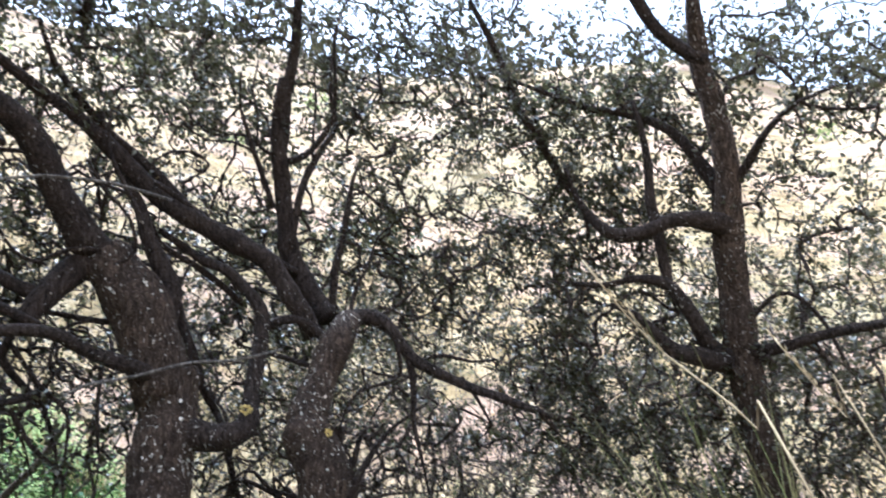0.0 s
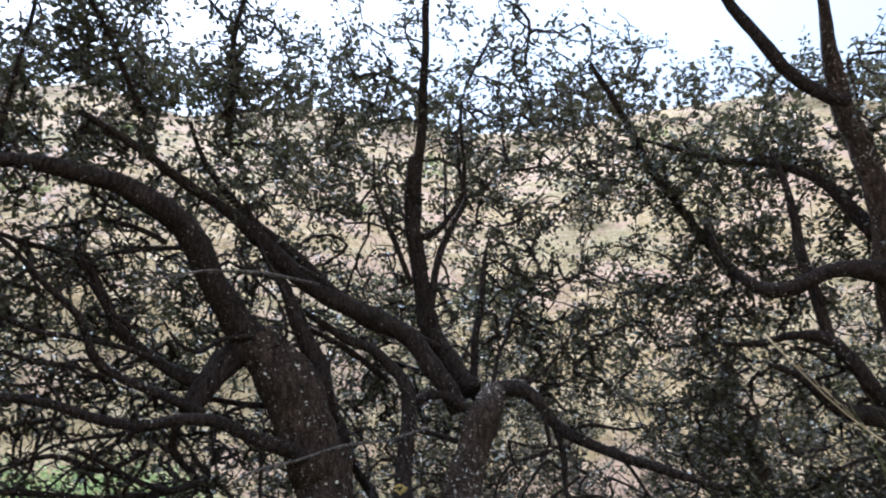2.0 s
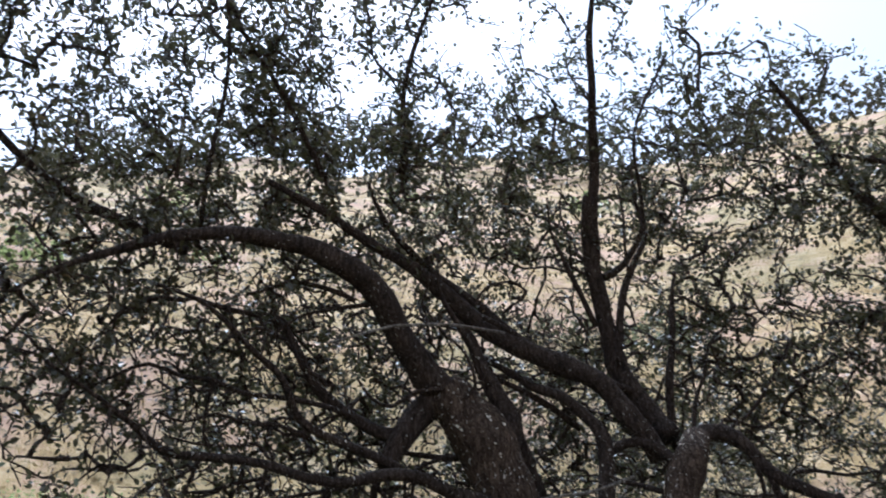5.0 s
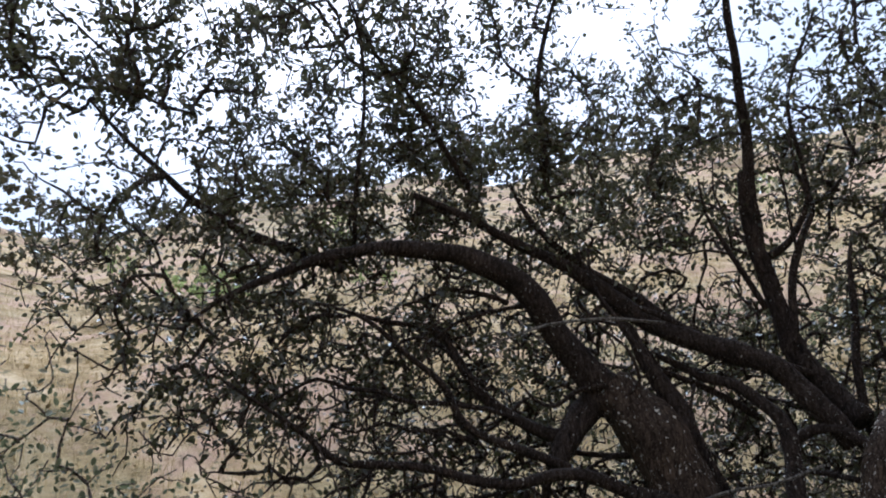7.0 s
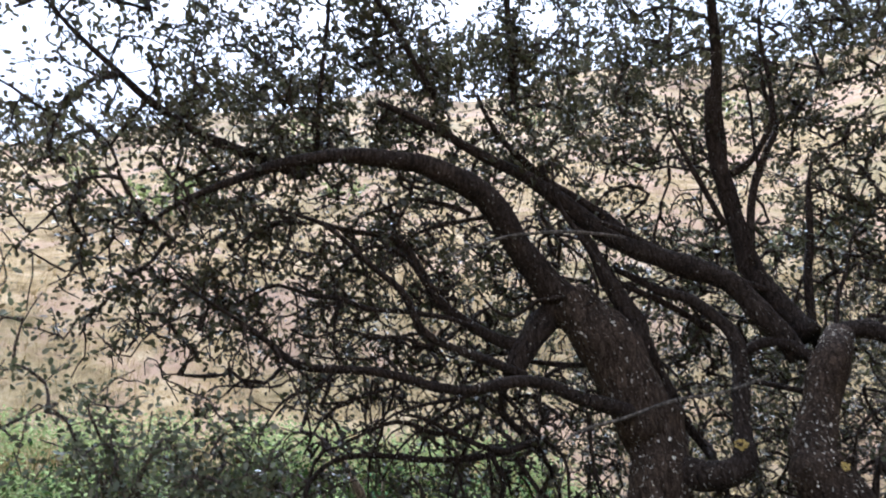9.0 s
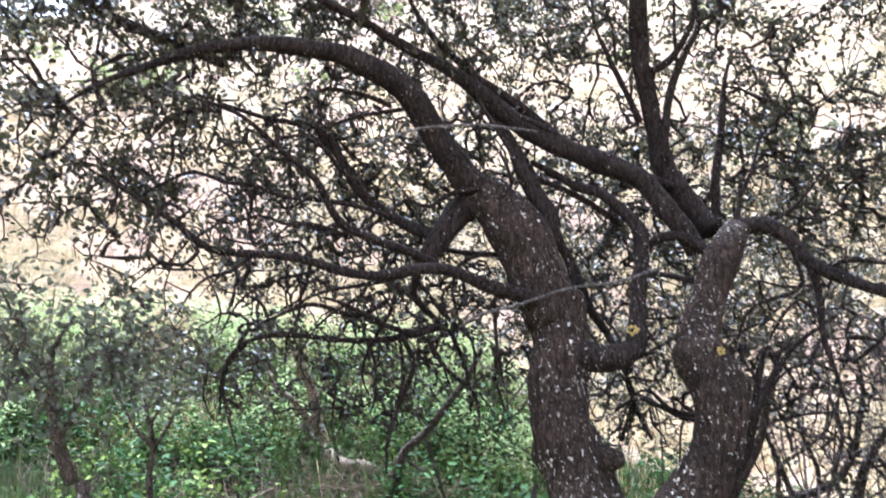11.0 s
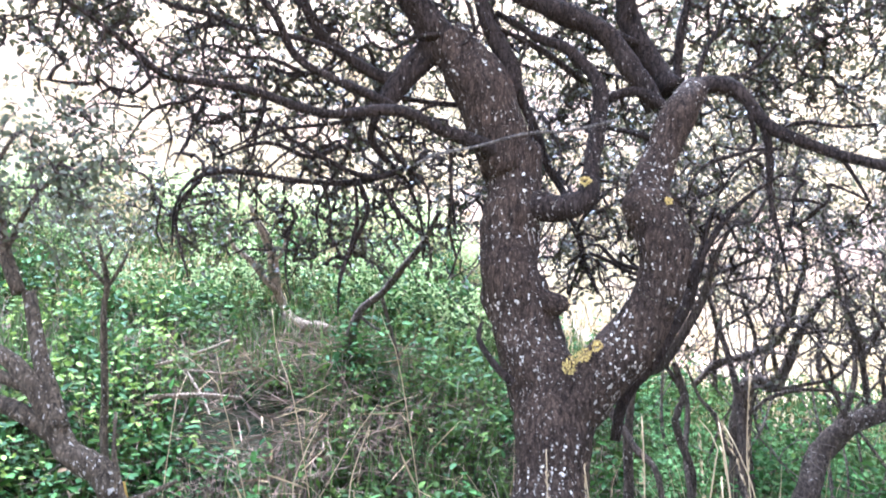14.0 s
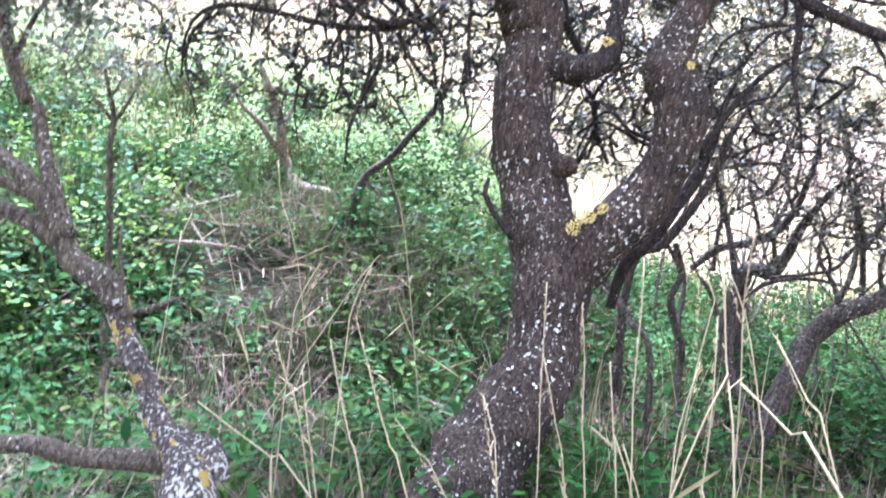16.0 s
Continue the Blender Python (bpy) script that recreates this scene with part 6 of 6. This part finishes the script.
def make_stalk(points, seed, plume=True):
    """A dry grass stalk: a stem with a thin seed head."""
    rng = np.random.default_rng(seed)
    q = catmull(points, 0.06)
    q[:, 3] *= 0.8
    stalk = thing("dry_grass_stalk", "tall bleached dry grass stalk with thin seed head", "grass stalk", "dry grass stalks")
    v, f = tube(q, 5)
    mesh_object("stem", v, f, STRAW, stalk)
    n = 40 if plume else 0
    if n:
        tip = q[-1, :3] - (q[-1, :3] - q[max(0, len(q) - 5), :3]) * rng.random((n, 1))
        d = np.tile(unit((q[-1, :3] - q[-3, :3])[None]), (n, 1)) + rng.normal(size=(n, 3)) * 0.22
        v, f = blades(tip, d, rng.normal(size=(n, 3)), 0.009 + 0.009 * rng.random(n), 0.16)
        tagged(quads_object("seed_head", v, f, STRAW, stalk), kind="stuff")
    j = int(rng.integers(len(q) // 4, max(len(q) // 4 + 1, len(q) // 2)))
    v, f = blades(q[j:j + 1, :3], rng.normal(size=(1, 3)) * (1, 1, 0.4) + (0, 0, 0.6), rng.normal(size=(1, 3)), np.array([0.14 + 0.1 * rng.random()]), 0.05)
    quads_object("blade", v, f, STRAW, stalk)
    return stalk


make_stalk(((0.109, 1.282, 0.070, 0.0026), (0.013, 1.472, 0.794, 0.0026), (-0.040, 1.577, 0.996, 0.0024), (-0.062, 1.614, 1.111, 0.0020), (-0.079, 1.649, 1.168, 0.0017)), 300)
make_stalk(((0.644, 1.198, 0.070, 0.0033), (0.166, 1.442, 0.849, 0.0033), (0.083, 1.484, 0.917, 0.0028), (-0.007, 1.525, 0.975, 0.0023)), 301, False)
make_stalk(((-0.240, 1.194, 0.070, 0.0022), (-0.048, 1.475, 0.921, 0.0022), (-0.026, 1.508, 0.958, 0.0018), (-0.005, 1.537, 0.983, 0.0015)), 302, False)
make_stalk(((0.368, 1.362, 0.070, 0.0023), (0.158, 1.545, 0.842, 0.0023), (0.098, 1.596, 0.950, 0.0020), (0.033, 1.643, 1.040, 0.0016)), 303)
make_stalk(((0.105, 1.435, 0.070, 0.0020), (0.047, 1.571, 0.769, 0.0020), (0.025, 1.621, 0.897, 0.0018), (-0.029, 1.693, 1.064, 0.0015), (-0.079, 1.718, 1.152, 0.0013)), 304)
make_stalk(((-0.136, 1.539, 0.070, 0.0022), (-0.194, 1.663, 0.667, 0.0022), (-0.230, 1.741, 0.854, 0.0019), (-0.245, 1.794, 1.013, 0.0017), (-0.265, 1.847, 1.128, 0.0014)), 305)
make_stalk(((-0.209, 1.572, 0.070, 0.0023), (-0.290, 1.682, 0.633, 0.0023), (-0.327, 1.732, 0.760, 0.0020), (-0.353, 1.785, 0.894, 0.0017), (-0.384, 1.821, 1.011, 0.0015)), 306)
make_stalk(((-0.078, 1.420, 0.070, 0.0017), (-0.107, 1.590, 0.718, 0.0017), (-0.117, 1.650, 0.833, 0.0014), (-0.102, 1.716, 0.957, 0.0011)), 307)
make_stalk(((0.096, 1.447, 0.070, 0.0019), (-0.170, 1.493, 0.778, 0.0019), (-0.207, 1.500, 0.819, 0.0016), (-0.247, 1.499, 0.847, 0.0013)), 308, False)
make_stalk(((0.119, 1.421, 0.070, 0.0019), (-0.152, 1.491, 0.763, 0.0019), (-0.191, 1.501, 0.812, 0.0016), (-0.230, 1.500, 0.835, 0.0013)), 309, False)
make_stalk(((-0.332, 1.310, 0.070, 0.0025), (-0.564, 1.410, 0.652, 0.0025), (-0.627, 1.437, 0.730, 0.0022), (-0.705, 1.480, 0.831, 0.0019), (-0.783, 1.516, 0.956, 0.0016)), 310)
make_stalk(((-0.493, 1.348, 0.070, 0.0026), (-0.692, 1.449, 0.625, 0.0026), (-0.746, 1.477, 0.701, 0.0023), (-0.802, 1.503, 0.793, 0.0020), (-0.862, 1.543, 0.887, 0.0017)), 311)
make_stalk(((-0.168, 1.289, 0.070, 0.0023), (-0.666, 1.236, 0.683, 0.0023), (-0.753, 1.227, 0.737, 0.0020), (-0.831, 1.220, 0.768, 0.0018), (-0.931, 1.218, 0.805, 0.0015)), 312, False)
make_stalk(((-0.715, 1.488, 0.070, 0.0019), (-0.889, 1.487, 0.713, 0.0019), (-0.926, 1.487, 0.782, 0.0016), (-0.995, 1.524, 0.852, 0.0013)), 313)
make_stalk(((-0.197, 1.154, 0.070, 0.0015), (-0.343, 1.317, 0.746, 0.0015), (-0.385, 1.364, 0.844, 0.0012), (-0.422, 1.398, 0.889, 0.0010)), 314)
make_stalk(((-0.268, 1.382, 0.070, 0.0017), (-0.342, 1.521, 0.688, 0.0017), (-0.377, 1.587, 0.833, 0.0014), (-0.426, 1.689, 1.068, 0.0012)), 315)
make_stalk(((-0.212, 1.544, 0.070, 0.0018), (-0.315, 1.625, 0.646, 0.0018), (-0.360, 1.660, 0.771, 0.0015), (-0.434, 1.731, 0.913, 0.0012)), 316)
make_stalk(((-0.033, 1.452, 0.070, 0.0017), (-0.054, 1.602, 0.729, 0.0017), (-0.064, 1.672, 0.885, 0.0014), (-0.085, 1.745, 1.047, 0.0011)), 317)
make_stalk(((-0.131, 1.512, 0.070, 0.0018), (-0.220, 1.656, 0.662, 0.0018), (-0.256, 1.713, 0.782, 0.0015), (-0.296, 1.781, 0.906, 0.0012)), 318)
make_stalk(((-0.749, 1.468, 0.070, 0.0020), (-0.865, 1.541, 0.517, 0.0020), (-0.934, 1.585, 0.650, 0.0017), (-0.993, 1.627, 0.766, 0.0014)), 319)
make_stalk(((-0.287, 1.558, 0.070, 0.0019), (-0.574, 1.612, 0.576, 0.0019), (-0.662, 1.628, 0.653, 0.0016), (-0.737, 1.646, 0.709, 0.0013)), 320)
make_stalk(((0.022, 1.779, 0.070, 0.0020), (-0.044, 1.938, 0.891, 0.0020), (-0.065, 1.991, 1.027, 0.0017), (-0.068, 2.052, 1.224, 0.0014)), 321)
make_stalk(((-0.171, 1.763, 0.070, 0.0020), (-0.138, 1.930, 0.905, 0.0020), (-0.126, 1.987, 1.046, 0.0017), (-0.171, 2.021, 1.100, 0.0014)), 322)
make_stalk(((-1.004, 1.768, 0.070, 0.0023), (-1.033, 1.866, 0.760, 0.0023), (-1.043, 1.902, 0.886, 0.0019), (-1.048, 1.988, 0.994, 0.0016)), 323)
make_stalk(((-1.116, 1.686, 0.070, 0.0023), (-1.152, 1.781, 0.763, 0.0023), (-1.165, 1.816, 0.887, 0.0019), (-1.193, 1.949, 0.984, 0.0016)), 324)
make_stalk(((0.830, 0.564, 0.070, 0.0026), (0.511, 1.139, 1.550, 0.0026), (0.471, 1.212, 1.644, 0.0025), (0.430, 1.277, 1.707, 0.0023), (0.379, 1.340, 1.768, 0.0022), (0.322, 1.366, 1.839, 0.0020), (0.253, 1.400, 1.949, 0.0018)), 325)
make_stalk(((0.952, 0.511, 0.070, 0.0017), (0.620, 1.142, 1.604, 0.0017), (0.596, 1.188, 1.660, 0.0015), (0.572, 1.231, 1.712, 0.0013), (0.539, 1.281, 1.789, 0.0011)), 326)
make_stalk(((-1.713, 2.706, 0.212, 0.0027), (-1.913, 2.778, 0.842, 0.0027), (-2.055, 2.830, 1.066, 0.0023), (-2.145, 2.899, 1.232, 0.0019)), 327, False)
make_stalk(((-1.737, 2.440, 0.116, 0.0023), (-1.987, 2.454, 0.849, 0.0023), (-2.086, 2.459, 0.993, 0.0019), (-2.205, 2.425, 1.075, 0.0016)), 328, False)
make_stalk(((-1.133, 2.629, 0.079, 0.0026), (-1.352, 2.695, 0.999, 0.0026), (-1.440, 2.722, 1.185, 0.0022), (-1.489, 2.754, 1.247, 0.0018)), 329, False)
make_stalk(((-1.582, 1.879, 0.070, 0.0022), (-1.368, 2.423, 0.864, 0.0022), (-1.329, 2.522, 0.936, 0.0019), (-1.244, 2.636, 0.974, 0.0015)), 330, False)
make_stalk(((-1.805, 1.873, 0.072, 0.0021), (-1.987, 2.180, 0.882, 0.0021), (-2.019, 2.235, 0.954, 0.0018), (-2.042, 2.296, 1.020, 0.0015)), 331, False)
